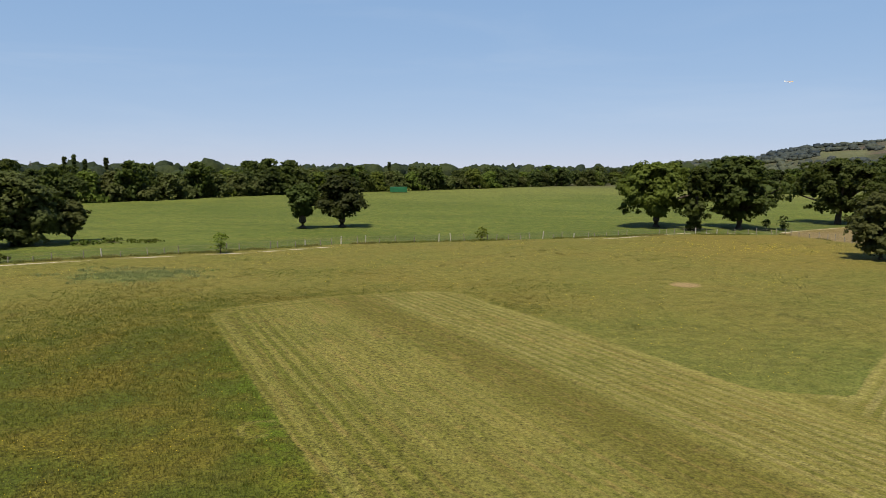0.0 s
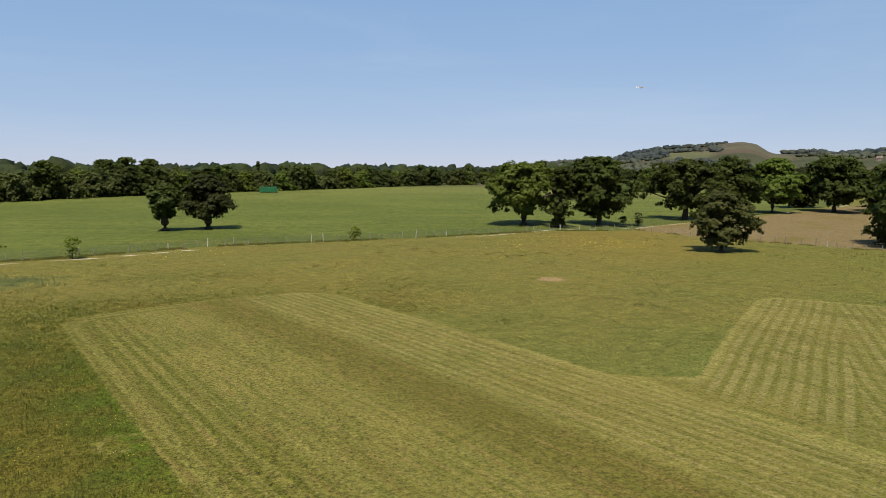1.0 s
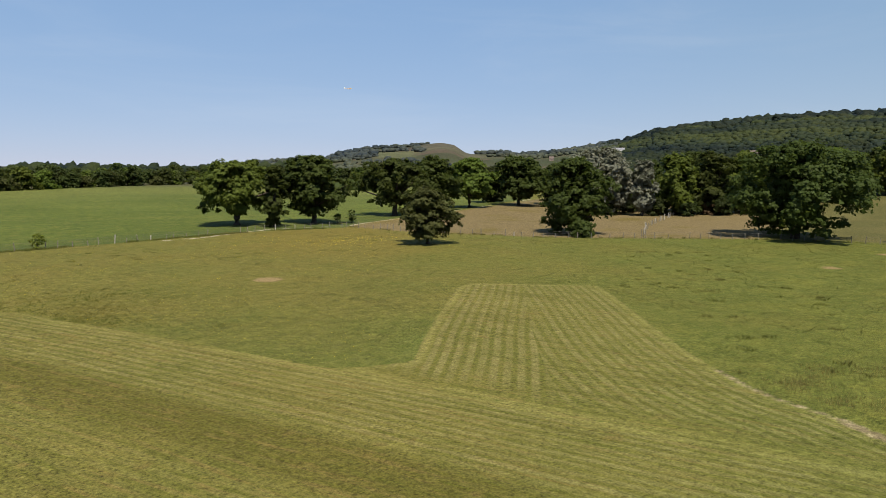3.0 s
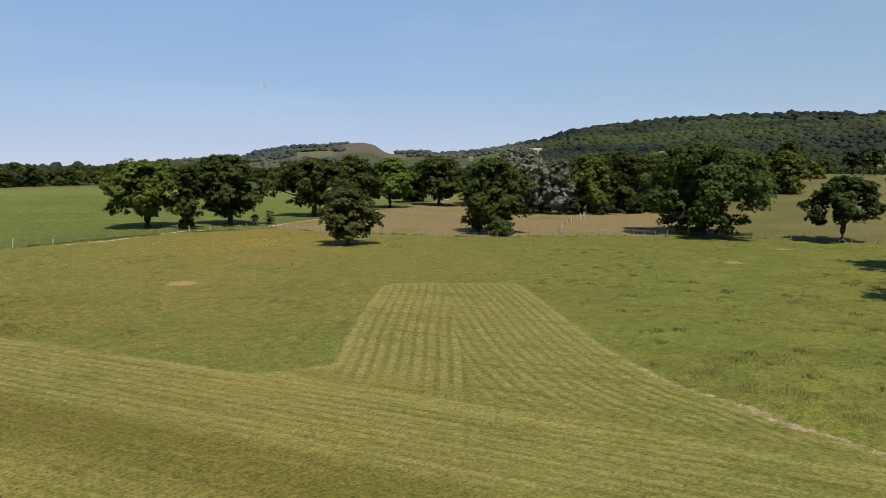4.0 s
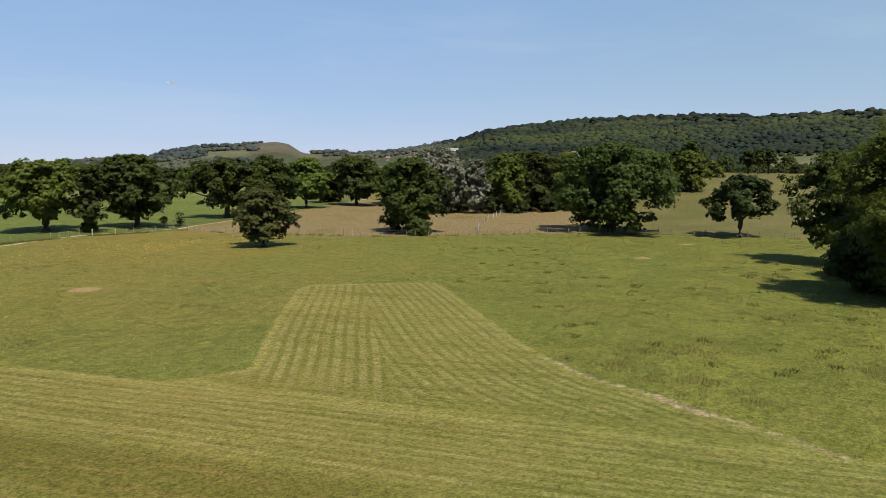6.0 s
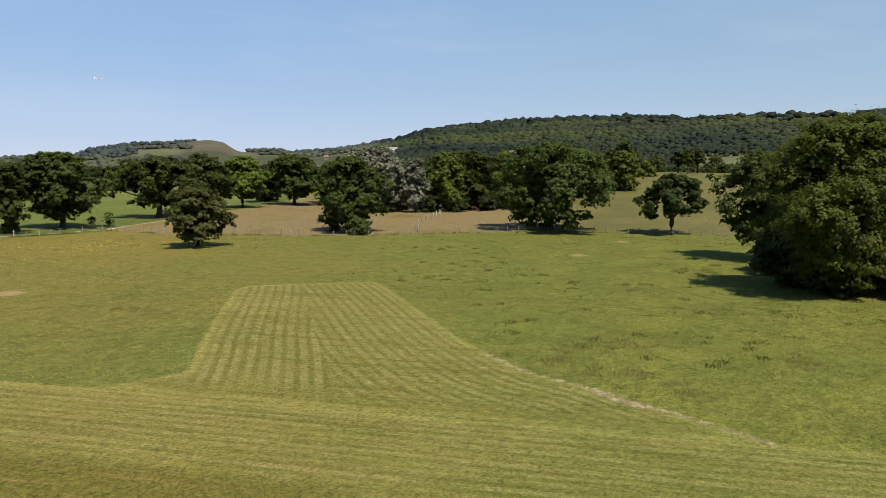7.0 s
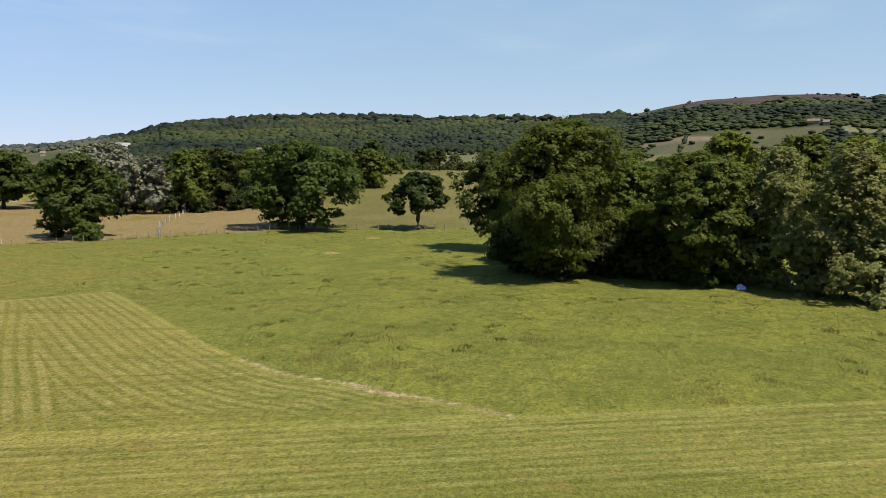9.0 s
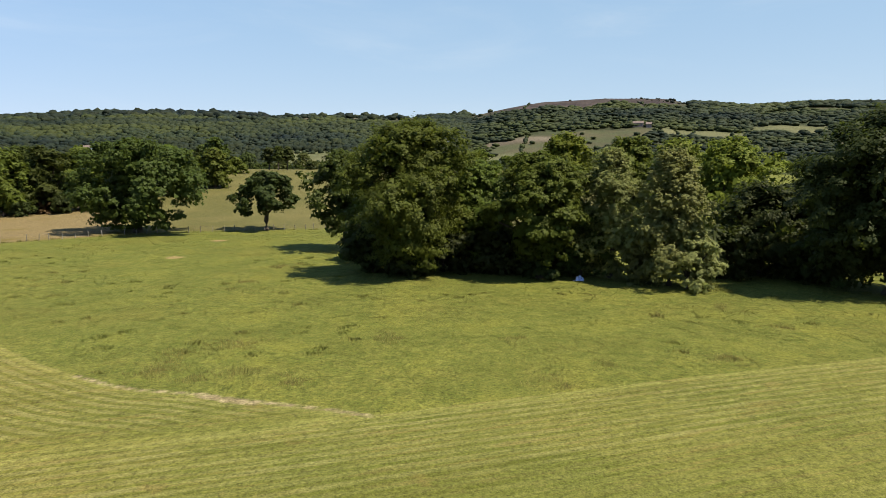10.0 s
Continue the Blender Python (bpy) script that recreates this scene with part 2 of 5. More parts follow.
# fields cut into the hillside woods: azimuths, distances, kind (0 green, 1 bare tan)
CLEARINGS = [(-92.8, -87.4, 980, 1003, 1), (-89.8, -87.0, 815, 850, 0), (-107.0, -101.0, 1045, 1100, 0), (-112.6, -107.4, 1110, 1180, 0), (-76.2, -71.2, 740, 930, 0), (-31.2, -28.0, 1130, 1340, 0), (-117.0, -113.2, 960, 1030, 1)]


def cleared(a, r):
    """True where a hillside field lies open, with a strip before it."""
    out = np.zeros(a.shape, bool)
    for a0, a1, r0, r1, _ in CLEARINGS:
        out |= (a > a0) & (a < a1) & (r > r0 - 14) & (r < r1)
    return out


def land(x, y):
    """Height of the ground."""
    r = np.hypot(x, y)
    az = np.degrees(np.arctan2(-x, y))
    el = np.interp(az, [p[0] for p in RIDGE], [p[1] for p in RIDGE])
    top = 12 + 1900 * np.tan(np.radians(el - 0.33))
    ripple = 1 + 0.04 * np.sin(az * 1.1 + r * 0.004) * np.sin(r * 0.006 + az * 0.3)
    z = np.maximum(top, 0) * smooth(560, 1950, r) ** 0.85 * (1 + (ripple - 1) * (1 - smooth(1300, 1800, r)))
    # the pasture climbs to a low brow
    brow = smooth(-50, -66, az) * (1 - smooth(-100, -125, az) * 0.3)
    z = z + brow * 10.5 * smooth(150, 300, r) * (1 - smooth(330, 620, r))
    z = z + 0.12 * np.sin(x * 0.11 + 1) * np.sin(y * 0.09) * smooth(12, 40, r)
    return z


def height_at(x, y):
    return float(land(np.array([float(x)]), np.array([float(y)]))[0])


def polar(az, r):
    return -math.sin(radians(az)) * r, math.cos(radians(az)) * r


# ---- mesh helpers ----
def mesh_from(name, verts, faces, material, smooth_shade=False):
    """A mesh from arrays; faces is an (n, 3) or (n, 4) array."""
    me = bpy.data.meshes.new(name)
    verts, faces = np.asarray(verts, np.float32), np.asarray(faces, np.int32)
    k = faces.shape[1]
    me.vertices.add(len(verts)), me.loops.add(faces.size), me.polygons.add(len(faces))
    me.vertices.foreach_set("co", verts.ravel())
    me.loops.foreach_set("vertex_index", faces.ravel())
    me.polygons.foreach_set("loop_start", np.arange(0, faces.size, k, dtype=np.int32))
    me.polygons.foreach_set("loop_total", np.full(len(faces), k, np.int32))
    if smooth_shade:
        me.polygons.foreach_set("use_smooth", np.ones(len(faces), bool))
    me.update(calc_edges=True)
    me.materials.append(material)
    return me


def part(name, bm, material, parent, label=""):
    """Links a bmesh as one mesh object under a thing or a part."""
    me = bpy.data.meshes.new(name)
    bm.to_mesh(me)
    bm.free()
    me.materials.append(material)
    return part_mesh(name, me, parent, label)


def part_mesh(name, me, parent, label=""):
    ob = new(name, me)
    if parent is not None:
        ob.parent = parent
    if label:
        tagged(ob, label)
    return ob


def box(bm, x0, y0, z0, x1, y1, z1, bevel=0.0):
    m = Matrix.LocRotScale(((x0 + x1) / 2, (y0 + y1) / 2, (z0 + z1) / 2), None, (abs(x1 - x0), abs(y1 - y0), abs(z1 - z0)))
    made = bmesh.ops.create_cube(bm, size=1, matrix=m)["verts"]
    if bevel:
        edges = list({e for v in made for e in v.link_edges})
        bmesh.ops.bevel(bm, geom=edges, offset=bevel, segments=1, affect="EDGES")


def tube(bm, points, radii, sides=8):
    """A tapered tube through points."""
    rings = []
    for i, p in enumerate(points):
        p = Vector(p)
        a, b = Vector(points[max(i - 1, 0)]), Vector(points[min(i + 1, len(points) - 1)])
        q = (b - a).to_track_quat("Z", "Y")
        rings.append([bm.verts.new(p + q @ Vector((radii[i] * math.cos(2 * math.pi * k / sides), radii[i] * math.sin(2 * math.pi * k / sides), 0))) for k in range(sides)])
    for r0, r1 in zip(rings, rings[1:]):
        for k in range(sides):
            bm.faces.new((r0[k], r0[(k + 1) % sides], r1[(k + 1) % sides], r1[k]))
    bm.faces.new(list(reversed(rings[0]))), bm.faces.new(rings[-1])


def icosphere(subdivisions):
    bm = bmesh.new()
    bmesh.ops.create_icosphere(bm, subdivisions=subdivisions, radius=1)
    v = np.array([x.co for x in bm.verts], np.float32)
    f = np.array([[w.index for w in p.verts] for p in bm.faces], np.int32)
    bm.free()
    return v, f


ICO1 = icosphere(1)
ICO2 = icosphere(2)


# ---- ground ----
def azimuths():
    fine = np.arange(-128.0, 44.0, 0.43)
    coarse = np.arange(44.0, 232.0, 4.0)
    return np.radians(np.concatenate([fine, coarse]))


def patches(x, y, scale):
    return np.sin(x * scale + 1.3 * np.sin(y * scale * 0.7)) * np.sin(y * scale * 1.1 + 0.9 * np.sin(x * scale * 0.6))


def build_ground():
    az = azimuths()
    near = np.geomspace(19, 165, 150)
    far = np.geomspace(165, 4600, 130)[1:]
    r = np.concatenate([[0.01, 5, 12], near, far])
    A, Rr = np.meshgrid(az, r)
    x, y = -np.sin(A) * Rr, np.cos(A) * Rr
    z = land(x, y)
    na, nr = len(az), len(r)
    idx = np.arange(na * nr).reshape(nr, na)
    a, b = idx[:-1, :], idx[1:, :]
    quads = np.stack([a, np.roll(a, -1, 1), np.roll(b, -1, 1), b], -1).reshape(-1, 4)
    quads = quads[:, ::-1]
    verts = np.stack([x, y, z], -1).reshape(-1, 3)
    verts = np.concatenate([verts, [[0, 0, 0]]])
    me = mesh_from("ground", verts, quads, ground_material(), True)
    px, py = verts[:, 0].astype(float), verts[:, 1].astype(float)
    s1 = inside(px, py, STRIP)
    s2 = inside(px, py, CROSS_LEFT + CROSS_RIGHT)
    mown = np.maximum(s1, s2)
    edge = along(px, py, [(-5.9, 77.9)] + STRIP[7:13])
    left = along(px, py, [(-26.7, 72.2), (-18.7, 55.2), (-10.4, 37.6), (-4, 24.3), (13, -13)])
    ring = 0.22 - np.abs(np.hypot((px + 8.4) * 1.1, py - 31.0) - 1.0) - 0.5 * smooth(-7.9, -7.3, px)
    fresh = smooth(-3.2, -0.4, s1) * (1 - smooth(-0.2, 0.2, s1)) * (1 - smooth(36, 52, py)) * smooth(-2, -8, px)
    # passes on the cross strip follow its two sides and meet in the middle
    from_left, from_right = along(px, py, [(13.4, 26.0)] + CROSS_LEFT[2:8] + [(45.5, 63.5)]), along(px, py, CROSS_RIGHT)
    main, cross = 0.85 - smooth(6.5, 10, edge) * 0.65, smooth(0.3, 3.5, -s1)
    crop, tan, pasture = inside(px, py, CROP), inside(px, py, TAN), inside(px, py, PASTURE)
    track = 0.55 - np.minimum(along(px, py, TRACK_NEAR), along(px, py, TRACK_FAR))
    rr = np.hypot(px, py)
    azd = np.degrees(np.arctan2(-px, py))
    hill = np.maximum(smooth(380, 520, rr), smooth(-20.5, -21, azd) * (1 - smooth(-30, -30.5, azd)) * smooth(373, 378, rr))
    heath = smooth(-86, -90, azd) * (1 - smooth(-101, -104, azd)) * smooth(1330, 1420, rr) + smooth(-29.0, -31, azd) * (1 - smooth(-35.0, -36.5, azd)) * smooth(1330, 1480, rr) * 0.5 + 0.45 * smooth(-63, -67, azd) * (1 - smooth(-86, -90, azd)) * smooth(1470, 1540, rr)
    yellow = smooth(-66, -22, azd) * smooth(30, 70, rr) + smooth(-35, -29, azd) * (1 - smooth(-21, -14, azd)) * smooth(90, 104, rr) * 0.6
    bare = np.full(px.shape, -9.0)
    for cx, cy, size in BARE:
        bare = np.maximum(bare, size - np.hypot(px - cx, py - cy))
    straw = np.maximum(0.23 - along(px, py, CROSS_RIGHT[5:]), 0.30 - along(px, py, [(34.2, 16.0), (33.6, 14.2), (33.3, 12.9)]))
    cx, cy = polar(24, 84)
    weed = 7 - np.hypot((px - cx) * 0.9, (py - cy) * 1.1)
    wood = smooth(-85, -82, azd) * (1 - smooth(-48, -45, azd)) * smooth(560, 640, rr) * (1 - smooth(1500, 1560, rr) * smooth(-62, -66, azd))
    stands = (patches(px, py, 0.0085) > -0.52) | ((rr > 1080) & (rr < 1400) & (patches(px, py, 0.005) > -0.55))
    wood = np.maximum(wood, stands * smooth(-82, -85, azd) * smooth(400, 440, rr) * (1 - smooth(1900, 1960, rr)) * (1 - heath))
    open_green, open_tan = np.zeros(px.shape), smooth(-20.5, -21, azd) * (1 - smooth(-30, -30.5, azd)) * smooth(373, 378, rr) * (1 - smooth(455, 470, rr))
    for a0, a1, r0, r1, kind in CLEARINGS:
        field = smooth(a0 - 0.2, a0 + 0.2, azd) * (1 - smooth(a1 - 0.2, a1 + 0.2, azd)) * smooth(r0 - 14, r0, rr) * (1 - smooth(r1, r1 + 25, rr))
        if kind:
            open_tan = np.maximum(open_tan, field)
        else:
            open_green = np.maximum(open_green, field)
    ridge = 0.4 * smooth(-30.5, -32.5, azd) * (1 - smooth(-36, -37.5, azd)) * smooth(1250, 1400, rr) + smooth(-69, -73, azd) * (1 - smooth(-85, -88, azd)) * smooth(1560, 1640, rr) + smooth(-103, -105, azd) * smooth(1560, 1640, rr)
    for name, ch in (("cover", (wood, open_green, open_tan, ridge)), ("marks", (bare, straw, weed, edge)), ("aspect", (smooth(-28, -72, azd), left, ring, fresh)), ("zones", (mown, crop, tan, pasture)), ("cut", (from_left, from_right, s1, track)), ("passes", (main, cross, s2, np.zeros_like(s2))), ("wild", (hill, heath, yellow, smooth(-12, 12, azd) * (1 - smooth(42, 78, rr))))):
        at = me.attributes.new(name, "FLOAT_COLOR", "POINT")
        at.data.foreach_set("color", np.stack(ch, -1).astype(np.float32).ravel())
    ob = tagged(new("ground", me), "grassy meadow with mown strips, fields and wooded hills beyond", "ground", kind="structure")
    return ob


def ground_material():
    n = Nodes("fields_and_meadow")
    mown, crop, tan, pasture = n.attr("zones")
    from_left, from_right, s1, track = n.attr("cut")
    main, cross, s2, _ = n.attr("passes")
    hill, heath, yellow, lush = n.attr("wild")
    side, left, ring, fresh = n.attr("aspect")
    fine = n.noise(6.0, 4.0, rough=0.7)
    mid = n.noise(0.9, 4.0)
    broad = n.noise(0.09, 3.0)
    huge = n.noise(0.025, 2.0)
    wob = n.math("MULTIPLY", n.math("SUBTRACT", n.noise(1.4, 3.0), 0.5), 0.7)
    # long meadow grass
    green = n.mix(n.ramp(mid, 0.3, 0.7), (0.090, 0.122, 0.037), (0.139, 0.166, 0.059))
    straw = n.mix(n.ramp(mid, 0.3, 0.7), (0.144, 0.130, 0.042), (0.196, 0.170, 0.066))
    gold = n.math("ADD", n.math("MULTIPLY", yellow, 0.6), n.math("SUBTRACT", broad, 0.5), clamp=True)
    meadow = n.mix(gold, green, straw)
    meadow = n.mix(n.math("MULTIPLY", n.ramp(n.noise(0.35, 3.0), 0.58, 0.72), 0.32), meadow, (0.075, 0.105, 0.024))
    meadow = n.mix(n.math("MULTIPLY", n.ramp(fine, 0.45, 0.7), 0.35), meadow, (0.200, 0.180, 0.060))
    meadow = n.mix(n.math("MULTIPLY", lush, 0.75), meadow, n.mix(n.ramp(n.noise(0.22, 4.0), 0.35, 0.65), (0.070, 0.098, 0.014), (0.150, 0.132, 0.026)))
    bare, straw_edge, weed, edge = n.attr("marks")
    on_main = n.math("GREATER_THAN", s1, 0.0)
    by_left = n.math("GREATER_THAN", n.math("MULTIPLY", from_right, 0.8), from_left)
    side_way = n.math("ADD", n.math("MULTIPLY", by_left, from_left), n.math("MULTIPLY", n.math("SUBTRACT", 1.0, by_left), from_right))
    stripe = n.math("ADD", n.math("MULTIPLY", on_main, n.math("DIVIDE", edge, 0.76)), n.math("MULTIPLY", n.math("SUBTRACT", 1.0, on_main), n.math("DIVIDE", side_way, 0.82)))
    strength = n.math("ADD", n.math("MULTIPLY", on_main, main), n.math("MULTIPLY", n.math("SUBTRACT", 1.0, on_main), cross))
    meadow = n.mix(n.math("MULTIPLY", fresh, n.ramp(n.noise(0.7, 3.0), 0.35, 0.6)), meadow, (0.090, 0.138, 0.018))
    meadow = n.mix(n.math("MULTIPLY", n.ramp(n.math("ADD", ring, n.math("MULTIPLY", wob, 0.35)), -0.05, 0.12), 0.6), meadow, (0.190, 0.185, 0.075))
    meadow = n.mix(n.math("MULTIPLY", n.ramp(n.math("ADD", weed, n.math("MULTIPLY", wob, 6)), -1, 4), 0.6), meadow, (0.120, 0.150, 0.072))
    # mown strips with light and dark passes
    wave = n.math("SINE", n.math("MULTIPLY", n.math("ADD", stripe, n.math("MULTIPLY", wob, 0.34)), 2 * math.pi))
    line = n.t.nodes.new("ShaderNodeCombineXYZ")
    n.put(line.inputs[0], n.math("MULTIPLY", stripe, 0.62))
    each = n.math("ADD", n.math("MULTIPLY", n.ramp(n.noise(1.0, 1.0, line.outputs[0]), 0.35, 0.6), 0.45), 0.55)
    strength = n.math("MULTIPLY", strength, each)
    passes = n.math("MULTIPLY", n.math("MULTIPLY", n.ramp(wave, -0.8, 0.4), strength), n.math("ADD", n.math("MULTIPLY", n.ramp(n.noise(0.45, 3.0), 0.3, 0.65), 0.55), 0.45))
    cut = n.mix(n.ramp(broad, 0.35, 0.65), (0.152, 0.166, 0.054), (0.190, 0.192, 0.068))
    cut = n.mix(n.math("MULTIPLY", strength, 0.14), cut, (0.115, 0.125, 0.034))
    cut = n.mix(n.math("MULTIPLY", passes, 0.78), cut, (0.298, 0.286, 0.160))
    rim = n.math("MULTIPLY", n.ramp(mown, -0.2, 0.3), n.math("SUBTRACT", 1.0, n.ramp(mown, 0.45, 0.9)))
    cut = n.mix(n.math("MULTIPLY", n.math("MULTIPLY", rim, n.math("SUBTRACT", 1.0, lush)), 0.6), cut, (0.285, 0.285, 0.125))
    dark_pass = n.math("MULTIPLY", n.ramp(edge, 7.5, 9.0), n.math("SUBTRACT", 1.0, n.ramp(edge, 11.0, 14.0)))
    dark_pass = n.math("MULTIPLY", n.math("MULTIPLY", dark_pass, n.ramp(s1, 0.0, 0.5)), n.math("SUBTRACT", 1.0, n.ramp(side, 0.0, 0.6)))
    cut = n.mix(n.math("MULTIPLY", dark_pass, 0.6), cut, (0.098, 0.094, 0.022))
    lane = n.math("MULTIPLY", n.ramp(left, 1.3, 1.9), n.math("SUBTRACT", 1.0, n.ramp(left, 4.0, 5.2)))
    lane = n.math("MULTIPLY", n.math("MULTIPLY", lane, n.ramp(s1, 1.2, 1.6)), n.ramp(n.math("SINE", n.math("MULTIPLY", n.math("ADD", left, n.math("MULTIPLY", wob, 0.16)), 2 * math.pi / 0.85)), -0.3, 0.7))
    cut = n.mix(n.math("MULTIPLY", lane, 0.75), cut, (0.088, 0.108, 0.018))
    turn_line = n.math("MULTIPLY", n.ramp(s1, 0.1, 0.3), n.math("SUBTRACT", 1.0, n.ramp(s1, 2.0, 2.6)))
    turn_line = n.math("MULTIPLY", n.math("MULTIPLY", turn_line, n.ramp(edge, 3.0, 6.0)), n.ramp(n.math("SINE", n.math("MULTIPLY", s1, 2 * math.pi / 1.15)), -0.1, 0.7))
    cut = n.mix(n.math("MULTIPLY", turn_line, 0.8), cut, (0.108, 0.118, 0.028))
    thatch = n.noise(1.0, 4.0, n.place(2.6, 0.16, 1, radians(-26.8)), 0.7)
    cut = n.mix(n.math("MULTIPLY", n.ramp(thatch, 0.52, 0.66), 0.5), cut, (0.225, 0.172, 0.085))
    cut = n.mix(n.math("MULTIPLY", n.ramp(thatch, 0.48, 0.36), 0.5), cut, (0.092, 0.112, 0.022))
    streak = n.noise(1.0, 3.0, n.place(0.9, 0.06, 1, radians(-26.8)))
    cut = n.mix(n.math("MULTIPLY", n.ramp(streak, 0.5, 0.68), 0.45), cut, (0.110, 0.115, 0.030))
    cut = n.mix(n.math("MULTIPLY", n.ramp(n.noise(0.5, 4.0), 0.6, 0.75), 0.5), cut, (0.215, 0.165, 0.080))
    cut = n.mix(n.math("MULTIPLY", n.ramp(fine, 0.45, 0.75), 0.35), cut, (0.110, 0.120, 0.030))
    dab = n.noise(1.0, 5.0, n.place(3.0, 0.9, 1, radians(-26.8)), 0.8)
    cut = n.mix(n.math("MULTIPLY", n.ramp(dab, 0.52, 0.66), 0.30), cut, (0.240, 0.215, 0.110))
    cut = n.mix(n.math("MULTIPLY", n.ramp(dab, 0.48, 0.36), 0.32), cut, (0.085, 0.105, 0.020))
    cut = n.mix(n.math("MULTIPLY", side, 0.9), cut, n.mix(1.0, cut, (0.84, 0.95, 0.89), "MULTIPLY"))
    sward = n.noise(0.16, 4.0, rough=0.6)
    meadow = n.mix(n.math("MULTIPLY", side, n.math("MULTIPLY", n.ramp(sward, 0.50, 0.66), 0.45)), meadow, (0.172, 0.190, 0.058))
    meadow = n.mix(n.math("MULTIPLY", side, n.math("MULTIPLY", n.ramp(sward, 0.50, 0.34), 0.45)), meadow, (0.082, 0.108, 0.032))
    meadow = n.mix(side, meadow, n.mix(1.0, meadow, (1.01, 0.985, 0.92), "MULTIPLY"))
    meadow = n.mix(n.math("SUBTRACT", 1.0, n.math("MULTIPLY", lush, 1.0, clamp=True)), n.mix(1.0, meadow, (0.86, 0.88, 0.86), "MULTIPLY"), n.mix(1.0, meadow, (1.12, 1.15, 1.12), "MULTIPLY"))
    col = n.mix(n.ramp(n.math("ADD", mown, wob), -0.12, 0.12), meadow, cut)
    pale = n.ramp(n.math("ADD", straw_edge, n.math("MULTIPLY", wob, 0.5)), -0.16, 0.22)
    col = n.mix(n.math("MULTIPLY", pale, 0.88), col, n.mix(n.ramp(mid, 0.4, 0.6), (0.230, 0.200, 0.175), (0.440, 0.405, 0.360)))
    col = n.mix(n.math("MULTIPLY", n.ramp(n.math("ADD", bare, n.math("MULTIPLY", wob, 1.5)), -0.2, 0.5), 0.8), col, n.mix(fine, (0.27, 0.20, 0.15), (0.40, 0.32, 0.25)))
    # the young crop beyond the fence, drilled in rows
    rows = n.noise(1.0, 2.0, n.place(0.05, 0.9, 1, radians(8)))
    field = n.mix(n.ramp(huge, 0.3, 0.7), (0.090, 0.118, 0.034), (0.135, 0.158, 0.050))
    field = n.mix(n.math("MULTIPLY", n.ramp(rows, 0.45, 0.7), 0.4), field, (0.145, 0.165, 0.060))
    field = n.mix(n.math("MULTIPLY", n.ramp(n.noise(0.4, 3.0), 0.4, 0.7), 0.3), field, (0.070, 0.100, 0.034))
    far_off = n.t.nodes.new("ShaderNodeVectorMath")
    far_off.operation = "LENGTH"
    n.t.links.new(n.place(), far_off.inputs[0])
    drier = n.math("MULTIPLY", n.ramp(n.math("ADD", far_off.outputs["Value"], n.math("MULTIPLY", huge, 160)), 290, 470), 0.6)
    field = n.mix(drier, field, (0.190, 0.190, 0.085))
    field = n.mix(1.0, field, (1.08, 1.25, 1.12), "MULTIPLY")
    field = n.mix(n.math("MULTIPLY", n.math("SUBTRACT", 1.0, n.ramp(n.math("ADD", crop, n.math("MULTIPLY", wob, 9)), 6, 16)), 0.55), field, (0.070, 0.105, 0.044))
    thin = n.noise(1.0, 4.0, n.place(0.10, 2.2, 1, radians(8)), 0.7)
    field = n.mix(n.math("MULTIPLY", n.ramp(thin, 0.5, 0.62), 0.5), field, (0.052, 0.076, 0.026))
    long = n.noise(1.0, 3.0, n.place(0.010, 0.14, 1, radians(6)), 0.65)
    field = n.mix(n.math("MULTIPLY", n.ramp(long, 0.50, 0.70), 0.30), field, (0.165, 0.175, 0.066))
    field = n.mix(n.math("MULTIPLY", n.ramp(long, 0.48, 0.30), 0.32), field, (0.072, 0.098, 0.034))
    sward = n.noise(1.0, 5.0, n.place(0.55, 0.30, 1, radians(8)), 0.75)
    field = n.mix(n.math("MULTIPLY", n.ramp(sward, 0.50, 0.66), 0.5), field, (0.185, 0.192, 0.070))
    field = n.mix(n.math("MULTIPLY", n.ramp(sward, 0.50, 0.36), 0.6), field, (0.058, 0.090, 0.026))
    col = n.mix(n.ramp(n.math("ADD", crop, wob), -0.3, 0.6), col, field)
    # dry grazing and green grazing
    dry = n.mix(n.ramp(mid, 0.3, 0.7), (0.178, 0.152, 0.104), (0.238, 0.202, 0.146))
    dry = n.mix(n.ramp(broad, 0.5, 0.75), dry, (0.160, 0.140, 0.055))
    col = n.mix(n.ramp(n.math("ADD", tan, n.math("MULTIPLY", wob, 5)), -1.2, 2.0), col, dry)
    graze = n.mix(n.ramp(broad, 0.3, 0.7), (0.112, 0.120, 0.058), (0.150, 0.150, 0.080))
    col = n.mix(n.ramp(n.math("ADD", pasture, n.math("MULTIPLY", wob, 4)), -1, 5), col, graze)
    col = n.mix(1.0, col, (0.554, 0.485, 0.323), "MULTIPLY")
    # hill fields
    v = n.t.nodes.new("ShaderNodeTexVoronoi")
    v.inputs["Scale"].default_value = 0.0065
    n.t.links.new(n.place(), v.inputs["Vector"])
    tone = n.t.nodes.new("ShaderNodeSeparateColor")
    n.t.links.new(v.outputs["Color"], tone.inputs[0])
    plots = n.mix(tone.outputs[0], (0.054, 0.066, 0.030), (0.104, 0.102, 0.054))
    plots = n.mix(n.ramp(tone.outputs[1], 0.75, 0.8), plots, (0.115, 0.095, 0.062))
    plots = n.mix(n.math("MULTIPLY", n.ramp(n.noise(0.02, 5.0), 0.45, 0.6), 0.5), plots, (0.070, 0.095, 0.040))
    moor = n.mix(n.ramp(n.noise(0.03, 4.0), 0.35, 0.65), (0.036, 0.027, 0.026), (0.068, 0.052, 0.046))
    plots = n.mix(1.0, plots, (0.86, 0.78, 0.83), "MULTIPLY")
